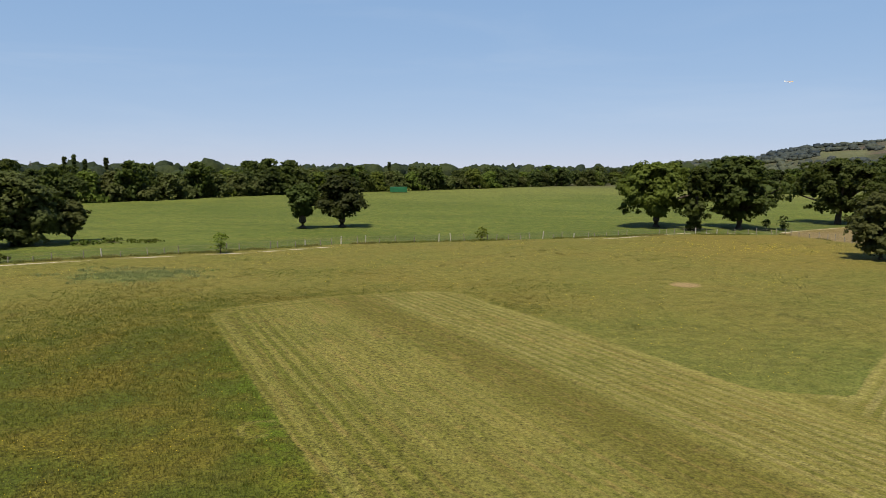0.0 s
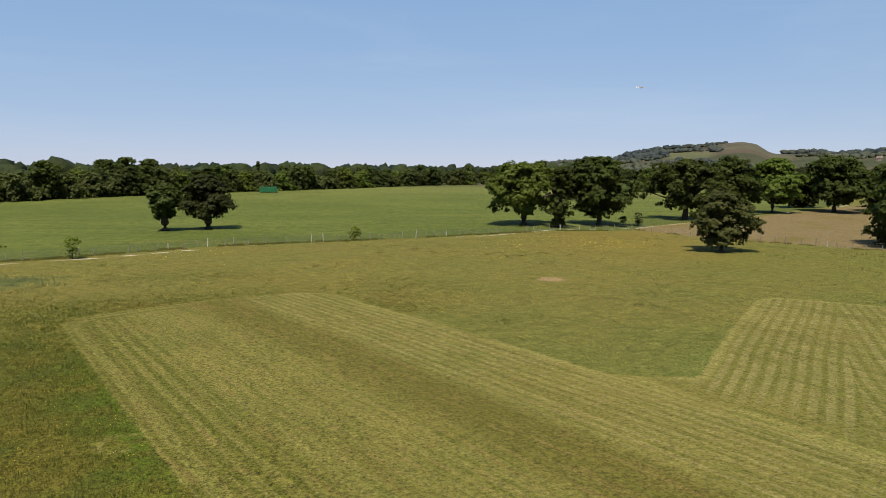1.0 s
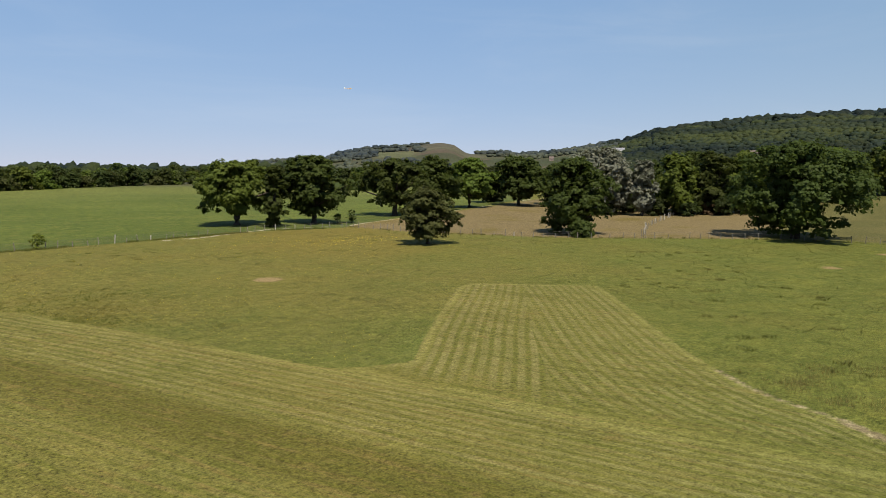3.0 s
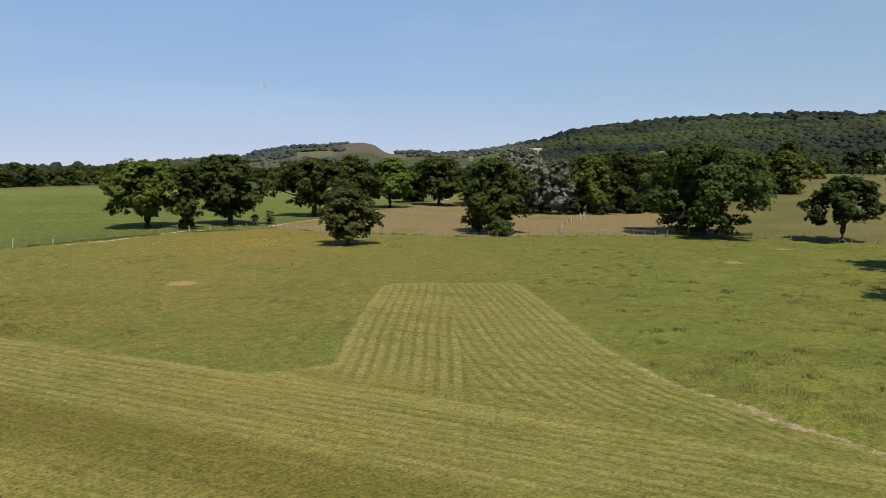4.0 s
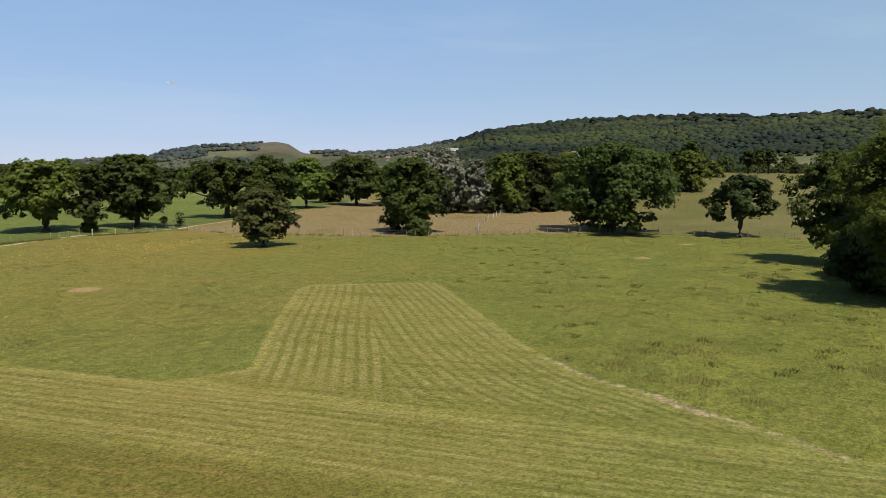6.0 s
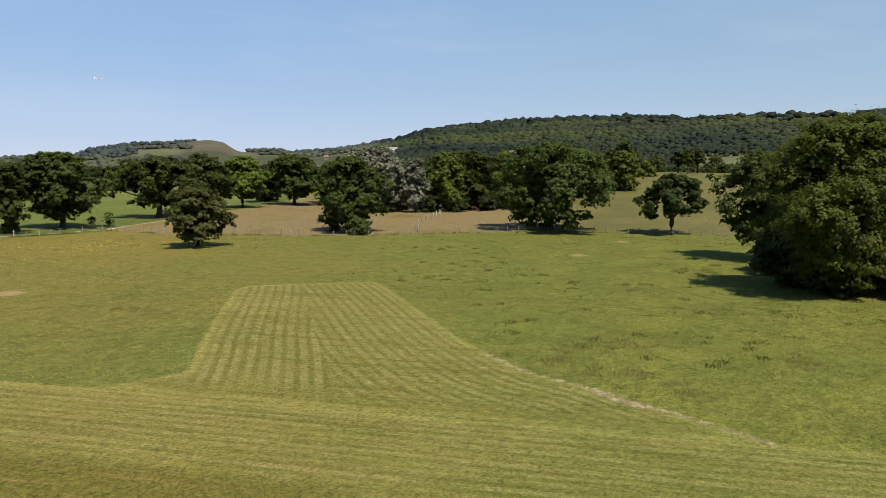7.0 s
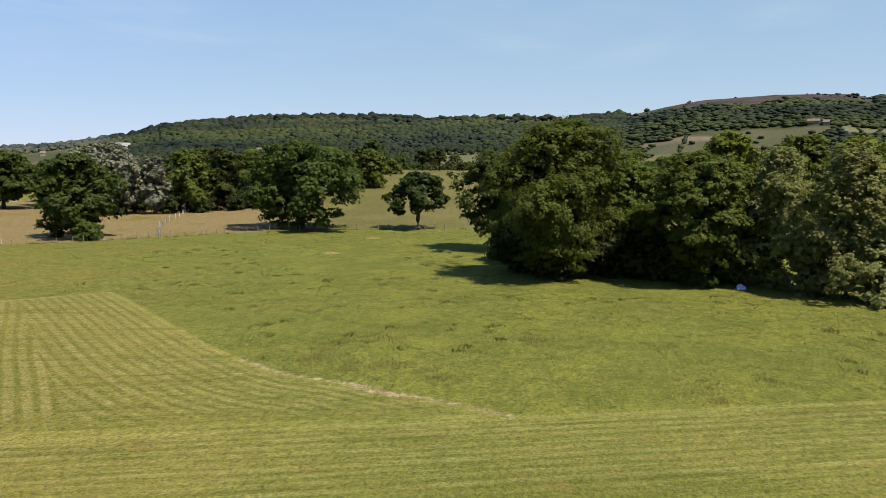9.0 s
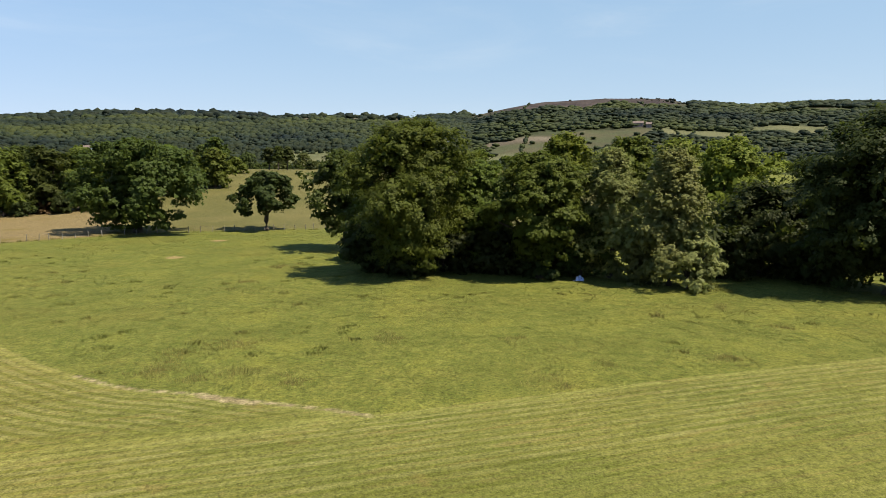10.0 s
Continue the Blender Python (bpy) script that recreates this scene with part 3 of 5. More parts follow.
    plots = n.mix(heath, plots, moor)
    wood, open_green, open_tan, ridge = n.attr("cover")
    plots = n.mix(n.math("MULTIPLY", wood, 0.85), plots, (0.030, 0.038, 0.018))
    plots = n.mix(n.math("MULTIPLY", ridge, 0.8), plots, n.mix(n.ramp(n.noise(0.03, 4.0), 0.4, 0.6), (0.120, 0.115, 0.072), (0.190, 0.165, 0.115)))
    plots = n.mix(open_green, plots, n.mix(n.ramp(n.noise(0.02, 4.0), 0.35, 0.65), (0.090, 0.096, 0.045), (0.125, 0.122, 0.062)))
    plots = n.mix(open_tan, plots, n.mix(n.ramp(n.noise(0.02, 4.0), 0.35, 0.65), (0.105, 0.084, 0.060), (0.145, 0.120, 0.088)))
    plots = n.mix(1.0, plots, (0.64, 0.64, 0.64), "MULTIPLY")
    col = n.mix(hill, col, plots)
    col = n.mix(n.ramp(n.math("ADD", track, n.math("MULTIPLY", wob, 1.2)), -0.1, 0.3), col, n.mix(fine, (0.19, 0.165, 0.115), (0.33, 0.29, 0.23)))
    grain = n.math("ADD", n.math("MULTIPLY", n.noise(2.1, 2.0, rough=0.7), 0.2), n.math("MULTIPLY", n.noise(5.5, 2.0, rough=0.7), 0.42))
    grain = n.math("ADD", grain, n.math("MULTIPLY", n.noise(14.0, 2.0, rough=0.7), 0.38))
    depth = n.math("ADD", n.math("MULTIPLY", lush, 2.4), n.math("SUBTRACT", 5.0, n.math("MULTIPLY", n.ramp(mown, -0.1, 0.1), 0.9)))
    depth = n.math("MULTIPLY", depth, n.math("SUBTRACT", 1.0, n.math("MULTIPLY", side, 0.08)))
    level = n.math("ADD", n.math("MULTIPLY", n.math("SUBTRACT", grain, 0.5), depth), 1.0)
    level = n.math("MINIMUM", n.math("MAXIMUM", level, 0.28), 2.0)
    shade = n.t.nodes.new("ShaderNodeCombineColor")
    for k in range(3):
        n.put(shade.inputs[k], level)
    col = n.mix(1.0, col, shade.outputs[0], "MULTIPLY")
    n.bump(n.math("ADD", n.math("MULTIPLY", grain, 0.8), mid), 0.9, 0.12)
    return n.finish(col, 0.95, 0.08)


ground = build_ground()


# ---- trees ----
def envelope(u, t, skirt, bulge, m=0.40):
    """How far a crown reaches out at the height u (0 to 1) and the bearing t; it is widest at m."""
    k = np.where(u > m, np.clip(1 - np.clip((u - m) / (1 - m), 0, 1) ** 1.9, 0, 1) ** 0.68, skirt + (1 - skirt) * np.clip(u / m, 0, 1) ** 0.7)
    return k * (1 + 0.12 * np.sin(2 * t + bulge[0]) + 0.11 * np.sin(3 * t + bulge[1] + u * 5) + 0.09 * np.sin(5 * t + bulge[2] - u * 8))


def crown_boughs(rng, width, low, high, count, skirt=0.35, belly=0.40):
    """Where the leaves of a crown hang: a few large leafy masses at the ends of the limbs, and the boughs that clothe them.
    Both are rows of x, y, z, size."""
    a, h = width / 2, high - low
    bulge = rng.uniform(0, 6.28, 3)
    k = int(np.clip(count / 7 * max(1.0, h / (2.4 * a), 1.1 * a / h), 8, 60 if h > 4 * a or a > h else 32))
    u = np.clip((np.arange(k) + rng.uniform(0.1, 0.9, k)) / k, 0, 1) ** 0.85
    t = np.arange(k) * 2.39996 + rng.uniform(-0.5, 0.5, k)
    size = rng.uniform(0.32, 0.54 if k < 26 else 0.46, k) * min(a, h * 0.66) * (13 / k) ** 0.25
    if h > 4 * a:
        size = np.maximum(size, 0.62 * a)
    inner = rng.random(k) < 0.22
    out = np.maximum(envelope(u, t, skirt, bulge, belly) * a - size * 0.85, 0) * np.where(inner, rng.uniform(0.1, 0.5, k), rng.uniform(0.82, 1.08, k))
    z = low + np.clip(u * h, size * 0.5, h - size * 0.78)
    masses = np.stack([np.cos(t) * out, np.sin(t) * out, z, size], -1)
    heart = 0.40 * min(a, h * 0.62)
    masses = np.concatenate([masses, [(rng.normal(0, 0.14) * a, rng.normal(0, 0.14) * a, low + np.clip(f * h, heart * 0.5, h - heart), heart) for f in (0.25, 0.45, 0.65, 0.8)]])
    k, size = len(masses), masses[:, 3]
    m = count * 5
    pick = rng.choice(k, m, p=size ** 2 / (size ** 2).sum())
    d = rng.normal(size=(m, 3))
    d /= np.linalg.norm(d, axis=1)[:, None]
    d[:, 2] = np.where(rng.random(m) < 0.66, np.abs(d[:, 2]), d[:, 2])
    p = masses[pick, :3] + d * (size[pick] * rng.uniform(0.72, 1.06, m))[:, None] * np.array([1, 1, 0.78])
    gap = np.linalg.norm((p[:, None] - masses[None, :, :3]) / np.array([1, 1, 0.78]), axis=2) / size[None]
    gap[np.arange(m), pick] = 9
    ok = np.nonzero((gap.min(1) > 0.62) & (p[:, 2] > low * 0.82))[0][:count]
    boughs = np.concatenate([p[ok], (size[pick[ok]] * rng.uniform(0.24, 0.50, len(ok)))[:, None]], 1)
    return boughs, masses


def crown_mesh(name, rng, boughs, masses, leaves, size, material, flat=0.6, core=0.34, blades=2):
    """A crown: leaves on twigs, twigs on boughs, boughs on the masses, and the shaded leafage within."""
    c, rad = boughs[:, :3], boughs[:, 3]
    m, twigs = leaves, 9
    away = c - masses[:, :3].mean(0) * np.array([1, 1, 0.7])
    away /= np.linalg.norm(away, axis=1)[:, None] + 1e-6
    spread = np.clip(rng.normal(size=(len(c), twigs, 3)), -1.5, 1.5) * rad[:, None, None] * np.array([0.54, 0.54, 0.50 * flat])
    spread[:, :, 2] -= 0.28 * np.einsum("nkj,nj->nk", spread[:, :, :2], away[:, :2])
    pick = rng.choice(len(c), m, p=rad ** 1.9 / (rad ** 1.9).sum())
    twig = rng.integers(0, twigs, m)
    fling = np.where(rng.random(m) < 0.07, 1.7, 1.0)
    p = c[pick] + spread[pick, twig] * np.where(fling > 1, 1.25, 1.0)[:, None] + rng.normal(size=(m, 3)) * (rad[pick] * 0.18 * fling)[:, None] * np.array([1, 1, 0.75])
    p[:, 2] = np.maximum(p[:, 2], 0.05)
    off = p - c[pick]
    off /= np.linalg.norm(off, axis=1)[:, None] + 1e-6
    nrm = away[pick] * 0.40 + off * 0.52 + rng.normal(size=(m, 3)) * min(0.06 + 0.7 * size, 0.4) + np.array([0, 0, 0.45])
    nrm /= np.linalg.norm(nrm, axis=1)[:, None]
    t = np.cross(nrm, rng.normal(size=(m, 3)))
    t /= np.linalg.norm(t, axis=1)[:, None]
    b = np.cross(nrm, t)
    s = (size * rng.uniform(0.5, 1.4, m))[:, None]
    if blades == 2:
        v = np.stack([p + t * s, p + b * s * 0.6 + nrm * s * 0.2, p - t * s * 0.9, p - b * s * 0.6 + nrm * s * 0.2], 1).reshape(-1, 3)
        quad = np.arange(m * 4).reshape(-1, 4)
        f = np.concatenate([quad[:, [0, 1, 2]], quad[:, [0, 2, 3]]])
    else:
        v = np.stack([p + t * s * 1.2, p + b * s - t * s * 0.7, p - b * s - t * s * 0.7], 1).reshape(-1, 3)
        f = np.arange(m * 3).reshape(-1, 3)
    vs, fs = [v], [f]
    if core > 0:
        k = max(60, int(leaves * 0.10))
        own = rng.choice(len(masses), k, p=masses[:, 3] ** 2 / (masses[:, 3] ** 2).sum())
        q = masses[own, :3] + np.clip(rng.normal(size=(k, 3)), -1.5, 1.5) * (masses[own, 3] * 0.34)[:, None]
        q[:, 2] = np.maximum(q[:, 2], 0.3)
        t, b = rng.normal(size=(k, 3)), rng.normal(size=(k, 3))
        t /= np.linalg.norm(t, axis=1)[:, None]
        b = np.cross(t, b)
        b /= np.linalg.norm(b, axis=1)[:, None]
        w = np.clip(masses[own, 3] * 9 / math.sqrt(k / len(masses)) * 0.16, 0.12, 0.75)[:, None] * rng.uniform(0.7, 1.2, (k, 1))
        vs.append(np.stack([q + t * w * 1.2, q + b * w - t * w * 0.7, q - b * w - t * w * 0.7], 1).reshape(-1, 3))
        fs.append(np.arange(k * 3).reshape(-1, 3) + len(v))
    return mesh_from(name, np.concatenate(vs), np.concatenate(fs), material)


def trunk_mesh(rng, height, radius, lobes, limbs, material, lean=0.0):
    """A tapered, slightly bent trunk that forks into limbs reaching the lobes."""
    bm = bmesh.new()
    top = height
    pts = [(0, 0, -0.4), (0.02, 0, 0.25), (lean * 0.3, rng.uniform(-0.1, 0.1), top * 0.5), (lean, rng.uniform(-0.2, 0.2), top)]
    tube(bm, pts, [radius * 1.35, radius * 1.1, radius * 0.9, radius * 0.75], 9)
    order = sorted((k for k in range(len(lobes)) if lobes[k][2] > top * 1.25), key=lambda k: lobes[k][2]) or list(range(len(lobes)))
    for k in order[:: max(1, len(order) // limbs)][:limbs]:
        e = lobes[k][:3]
        s = Vector(pts[3]) * rng.uniform(0.8, 1.0)
        mid = s.lerp(Vector(e), 0.5) + Vector((0, 0, rng.uniform(-0.1, 0.25) * radius * 6))
        tube(bm, [s, mid, Vector(e)], [radius * 0.55, radius * 0.35, radius * 0.12], 6)
    me = bpy.data.meshes.new("trunk")
    bm.to_mesh(me)
    bm.free()
    me.materials.append(material)
    return me


def make_tree(name, seed, width, high, low, leaves, size, material, trunk_radius=0.45, lobes=46, limbs=8, label="", category="tree", group="", skirt=0.35, flat=0.6, core=0.34, blades=2, belly=0.40):
    """A tree at the origin: a trunk with limbs, and a crown."""
    rng = np.random.default_rng(seed)
    boughs, masses = crown_boughs(rng, width, low, high, int(lobes * 1.8), skirt, belly)
    tree = tagged(new(name), label, category, group)
    part_mesh("trunk", trunk_mesh(rng, max(low * 1.15, high * 0.22), trunk_radius, masses, limbs, BARK), tree)
    part_mesh("crown", crown_mesh("crown", rng, boughs, masses, leaves, size, material, flat, core, blades), tree)
    return tree


def stand(tree, x, y, turn=0.0, scale=1.0, tall=1.0):
    tree.matrix_basis = Matrix.LocRotScale((x, y, height_at(x, y) - 0.1), Euler((0, 0, radians(turn))), (scale, scale, scale * tall))
    return tree


def place_tree(seed, az, r, width, high, low, leaves, size, material, **more):
    """A tree of its own, at an azimuth and a distance from the middle of the field."""
    name = more.pop("name", "oak_tree")
    t = make_tree(name, seed, width, high, low, leaves, size, material, **more)
    x, y = polar(az, r)
    return stand(t, x, y, seed * 37 % 360)


# trees in and beside the crop field
place_tree(11, 11.4, 138, 8.6, 8.6, 2.5, 18816, 0.206, LEAF_OAK, trunk_radius=0.8, lobes=78, label="rounded oak with a thick leaning trunk in the crop field", group="pair of field oaks", blades=1)
place_tree(12, 8.25, 140, 10.4, 10.2, 2.3, 21505, 0.218, LEAF_DARK, trunk_radius=0.8, lobes=88, label="dark spreading oak with a stout trunk in the crop field", group="pair of field oaks", blades=1)
place_tree(13, -17.0, 149, 17.6, 13.2, 2.6, 32000, 0.23, LEAF_BRIGHT, trunk_radius=0.75, lobes=132, label="broad bright green oak beside the stone track", blades=1)
place_tree(14, -19.9, 142, 7.0, 12.3, 0.3, 18816, 0.218, LEAF_OAK, trunk_radius=0.3, lobes=78, label="narrow bushy tree leafed down to the fence", name="hedgerow_tree", blades=1)
place_tree(15, -23.0, 151, 15.6, 14.4, 1.8, 30000, 0.23, LEAF_OAK, trunk_radius=0.65, lobes=122, label="dark spreading oak beside the stone track", blades=1)
place_tree(16, -29.5, 176, 23.0, 14.0, 3.0, 32000, 0.266, LEAF_OAK, trunk_radius=0.7, lobes=132, label="wide oak with bare lower limbs beside the track", blades=1)
place_tree(17, -35.6, 212, 19.0, 14.8, 2.8, 21505, 0.327, LEAF_BRIGHT, trunk_radius=0.55, lobes=88, label="oak with a forked trunk along the track", group="oaks along the track", blades=1)
place_tree(18, -39.6, 226, 22.0, 15.2, 2.6, 24192, 0.351, LEAF_OAK, trunk_radius=0.55, lobes=96, label="broad oak along the track", group="oaks along the track", blades=1)
place_tree(19, -32.6, 200, 17.0, 14.6, 1.6, 18816, 0.315, LEAF_OAK, trunk_radius=0.5, lobes=88, label="oak along the far side of the track", group="oaks along the track", blades=1)
place_tree(20, -37.6, 245, 17.0, 12.0, 0.6, 16128, 0.375, LEAF_DARK, trunk_radius=0.4, lobes=78, label="low dark oak along the track", group="oaks along the track", blades=1)
# bushes in the meadow and by the pasture fence
place_tree(21, -32.3, 108.5, 9.6, 8.9, 0.6, 24192, 0.169, LEAF_OLIVE, trunk_radius=0.4, lobes=105, label="olive green rounded hawthorn standing alone in the meadow", name="hawthorn_tree", category="tree", blades=1)
place_tree(22, -44.2, 131, 13.8, 14.2, 0.1, 26000, 0.194, LEAF_OAK, trunk_radius=0.5, lobes=122, label="dense dark green tree leafed down to the ground at the fence", skirt=0.78, blades=1)
place_tree(23, -60.4, 137, 26.5, 16.6, 1.0, 46000, 0.215, LEAF_OAK, trunk_radius=0.8, lobes=149, label="huge spreading oak with drooping branches by the fence", skirt=0.62, blades=1)
place_tree(25, -69.9, 136, 13.8, 11.0, 3.2, 34000, 0.19, LEAF_DARK, trunk_radius=0.48, lobes=105, label="neat domed oak with a clean trunk in the pasture", skirt=0.92, belly=0.16, blades=1)
# the near copse
place_tree(31, -81.8, 76, 17.6, 17.0, 1.6, 96000, 0.105, LEAF_COPSE, trunk_radius=0.7, lobes=264, label="large oak with sunlit top at the edge of the copse", group="copse trees", core=0.24, skirt=0.34, belly=0.5, blades=1)
place_tree(32, -87.2, 84, 12.0, 12.6, 3.0, 52000, 0.112, LEAF_COPSE, trunk_radius=0.6, lobes=198, label="tall oak in the middle of the copse", group="copse trees", core=0.24, skirt=0.45, blades=1)
place_tree(33, -92.4, 76, 12.6, 13.6, 2.2, 76879, 0.112, LEAF_COPSE, trunk_radius=0.5, lobes=211, label="bright green oak at the edge of the copse", group="copse trees", core=0.24, skirt=0.32, blades=1)
place_tree(34, -98.0, 78, 9.5, 13.8, 0.3, 40000, 0.112, LEAF_GREY, trunk_radius=0.3, lobes=300, label="thin greyish alder with bare twigs in the copse", name="alder_tree", group="copse trees", core=0, skirt=0.7, belly=0.2, flat=1.5, blades=1)
place_tree(35, -102.6, 75, 9.5, 13.8, 0.2, 44000, 0.112, LEAF_GREY, trunk_radius=0.3, lobes=320, label="pale grey green alder leafed down to the grass", name="alder_tree", group="copse trees", core=0, skirt=0.75, belly=0.2, flat=1.4, blades=1)
# 36 wears the dark leaves: the shade on its near side is in the colour
place_tree(36, -117.4, 79, 18.5, 18.2, 0.8, 54000, 0.14, LEAF_DARK, trunk_radius=0.7, lobes=264, label="large oak shading the grass below, its own shade put into dark leaves", group="copse trees", skirt=0.55, blades=1)
place_tree(37, -127.0, 80, 18.0, 19.0, 0.8, 9000, 0.22, LEAF_OAK, trunk_radius=0.6, lobes=120, label="large oak where the copse bends round", group="copse trees", skirt=0.78, blades=1)
place_tree(47, -136.0, 76, 18.0, 19.5, 0.8, 6500, 0.25, LEAF_OAK, trunk_radius=0.6, lobes=110, label="large oak at the near end of the copse", group="copse trees", skirt=0.78, blades=1)
place_tree(38, -106.8, 112, 18.0, 16.6, 1.0, 18500, 0.169, LEAF_LIME, trunk_radius=0.5, lobes=105, label="yellow green oak behind the copse", group="copse trees", blades=1)
place_tree(39, -99.3, 125, 15.0, 17.5, 1.0, 18500, 0.194, LEAF_BRIGHT, trunk_radius=0.5, lobes=105, label="fresh green oak behind the copse", group="copse trees", blades=1)
place_tree(40, -94.2, 118, 14.0, 18.0, 1.0, 18500, 0.182, LEAF_LIME, trunk_radius=0.5, lobes=105, label="yellow green oak behind the copse", group="copse trees", blades=1)
place_tree(48, -102.8, 122, 13.0, 17.0, 1.0, 18000, 0.2, LEAF_LIME, trunk_radius=0.5, lobes=96, label="yellow green oak behind the alders", group="copse trees", blades=1)
# next four: added fillers, their dark leaves stand in for deep shade under the copse
place_tree(49, -83.0, 93, 15.0, 11.0, 0.2, 14000, 0.2, LEAF_DARK, trunk_radius=0.4, lobes=88, label="added dark tree filling in for the shade behind the copse edge", group="copse trees", skirt=0.85, blades=1)
place_tree(26, -79.0, 90, 11.0, 8.0, 0.0, 9000, 0.2, LEAF_DARK, trunk_radius=0.3, lobes=80, label="added dark bush filling in for the shade behind the copse edge", name="bush", category="bush", group="copse trees", skirt=0.9, blades=1)
place_tree(27, -112.5, 92, 14.0, 11.0, 0.0, 9000, 0.22, LEAF_DARK, trunk_radius=0.4, lobes=80, label="added dark tree filling in for the shade behind the copse", group="copse trees", skirt=0.9, blades=1)
place_tree(28, -88.5, 79, 7.0, 5.0, 0.0, 8000, 0.17, LEAF_DARK, trunk_radius=0.3, lobes=70, label="added dark bush filling in for the shade below the copse trees", name="bush", category="bush", group="copse trees", skirt=0.9, blades=1)
place_tree(41, -87.6, 82, 9.0, 8.0, 0.0, 24310, 0.092, LEAF_COPSE, trunk_radius=0.3, lobes=132, label="low oak filling the edge of the copse", group="copse trees", skirt=0.85, blades=1)
place_tree(42, -95.6, 79, 8.0, 8.5, 0.0, 21270, 0.085, LEAF_OAK, trunk_radius=0.3, lobes=117, label="bushy growth between the copse trees", group="copse trees", skirt=0.85, blades=1)
place_tree(43, -100.2, 76, 6.0, 5.5, 0.0, 10518, 0.115, LEAF_GREY, trunk_radius=0.2, lobes=61, label="grey green bush at the foot of the copse", name="bush", category="bush", group="copse trees", skirt=0.9, blades=1)
place_tree(44, -104.0, 74, 6.5, 7.0, 0.0, 11687, 0.115, LEAF_GREY, trunk_radius=0.2, lobes=61, label="pale bush at the foot of the copse", name="bush", category="bush", group="copse trees", skirt=0.9, blades=1)
# 45 is added: dark leaves put where there is only black shade
place_tree(45, -108.9, 86, 13.0, 10.5, 0.0, 16362, 0.144, LEAF_DARK, trunk_radius=0.3, lobes=88, label="added dark tree in place of the black shade in the copse", group="copse trees", skirt=0.85, blades=1)
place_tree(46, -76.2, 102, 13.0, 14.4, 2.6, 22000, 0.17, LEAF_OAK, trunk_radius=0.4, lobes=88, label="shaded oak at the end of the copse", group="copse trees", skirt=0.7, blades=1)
# added bushes: the black shade round the trunks is built as dark leafage
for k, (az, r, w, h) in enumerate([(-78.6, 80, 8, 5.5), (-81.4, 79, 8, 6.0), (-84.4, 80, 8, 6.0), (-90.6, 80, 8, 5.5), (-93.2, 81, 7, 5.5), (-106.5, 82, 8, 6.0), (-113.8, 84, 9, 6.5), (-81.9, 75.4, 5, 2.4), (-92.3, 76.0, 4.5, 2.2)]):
    place_tree(130 + k, az, r, w, h, 0.0, 6000, 0.16, LEAF_DARK, trunk_radius=0.2, lobes=60, name="bush", label="added dark bush standing in for the shade around the copse trunks", category="bush", group="copse undergrowth", skirt=0.8, blades=1)
# clump of trees at the other end of the fence
place_tree(51, 31.6, 122, 17.0, 10.8, 0.2, 34945, 0.182, LEAF_OLIVE, trunk_radius=0.4, lobes=132, label="dark olive clump of thorn trees beside the fence", name="thorn_tree", skirt=0.78, blades=1)
place_tree(52, 35.5, 118, 14.0, 12.0, 0.2, 24192, 0.182, LEAF_OLIVE, trunk_radius=0.4, lobes=113, label="dark olive thorn tree beside the fence", name="thorn_tree", skirt=0.78, blades=1)
place_tree(53, 28.1, 125, 5.6, 6.6, 1.6, 12095, 0.194, LEAF_OLIVE, trunk_radius=0.28, lobes=61, label="small thorn tree with a bare trunk beside the ditch", name="thorn_tree", blades=1)
# silver willows and the wood's edge behind the dry grazing
place_tree(61, -46.4, 190, 20.0, 16.6, 2.0, 26881, 0.29, LEAF_SILVER, trunk_radius=0.5, lobes=113, label="silver leaved willow bending in the wind", name="willow_tree", group="silver willows", flat=1.6, blades=1)
place_tree(62, -49.4, 186, 8.0, 14.0, 0.8, 21505, 0.29, LEAF_SILVER, trunk_radius=0.4, lobes=88, label="silver leaved willow with a drooping side", name="willow_tree", group="silver willows", flat=1.7, blades=1)
place_tree(63, -44.5, 225, 12.0, 16.5, 3.0, 16128, 0.339, LEAF_SILVER, trunk_radius=0.4, lobes=88, label="silver willow behind the dense tree", name="willow_tree", group="silver willows", flat=1.5, blades=1)
for k, (az, r, w, h, mat) in enumerate([(-51.8, 192, 14, 15.6, LEAF_BRIGHT), (-54.3, 194, 14, 16.0, LEAF_OAK), (-56.6, 197, 13, 15.6, LEAF_BRIGHT), (-58.8, 203, 13, 15.0, LEAF_OAK), (-49.9, 204, 12, 14.5, LEAF_OAK), (-47.0, 208, 12, 13.0, LEAF_BRIGHT), (-53.0, 208, 14, 16.5, LEAF_OAK), (-60.8, 215, 13, 14.5, LEAF_OAK), (-63.6, 214, 12, 12.0, LEAF_OAK),
                                        (-45.4, 208, 13, 15.0, LEAF_OAK), (-42.4, 240, 13, 13.5, LEAF_OAK), (-66.0, 226, 13, 12.0, LEAF_BRIGHT), (-62.5, 230, 16, 13.0, LEAF_BRIGHT)]):
    place_tree(70 + k, az, r, w, h, 0.4, 9000, 0.28, mat, blades=1, trunk_radius=0.45, lobes=96, label="dense tree at the edge of the wood", group="wood edge trees", skirt=0.78)

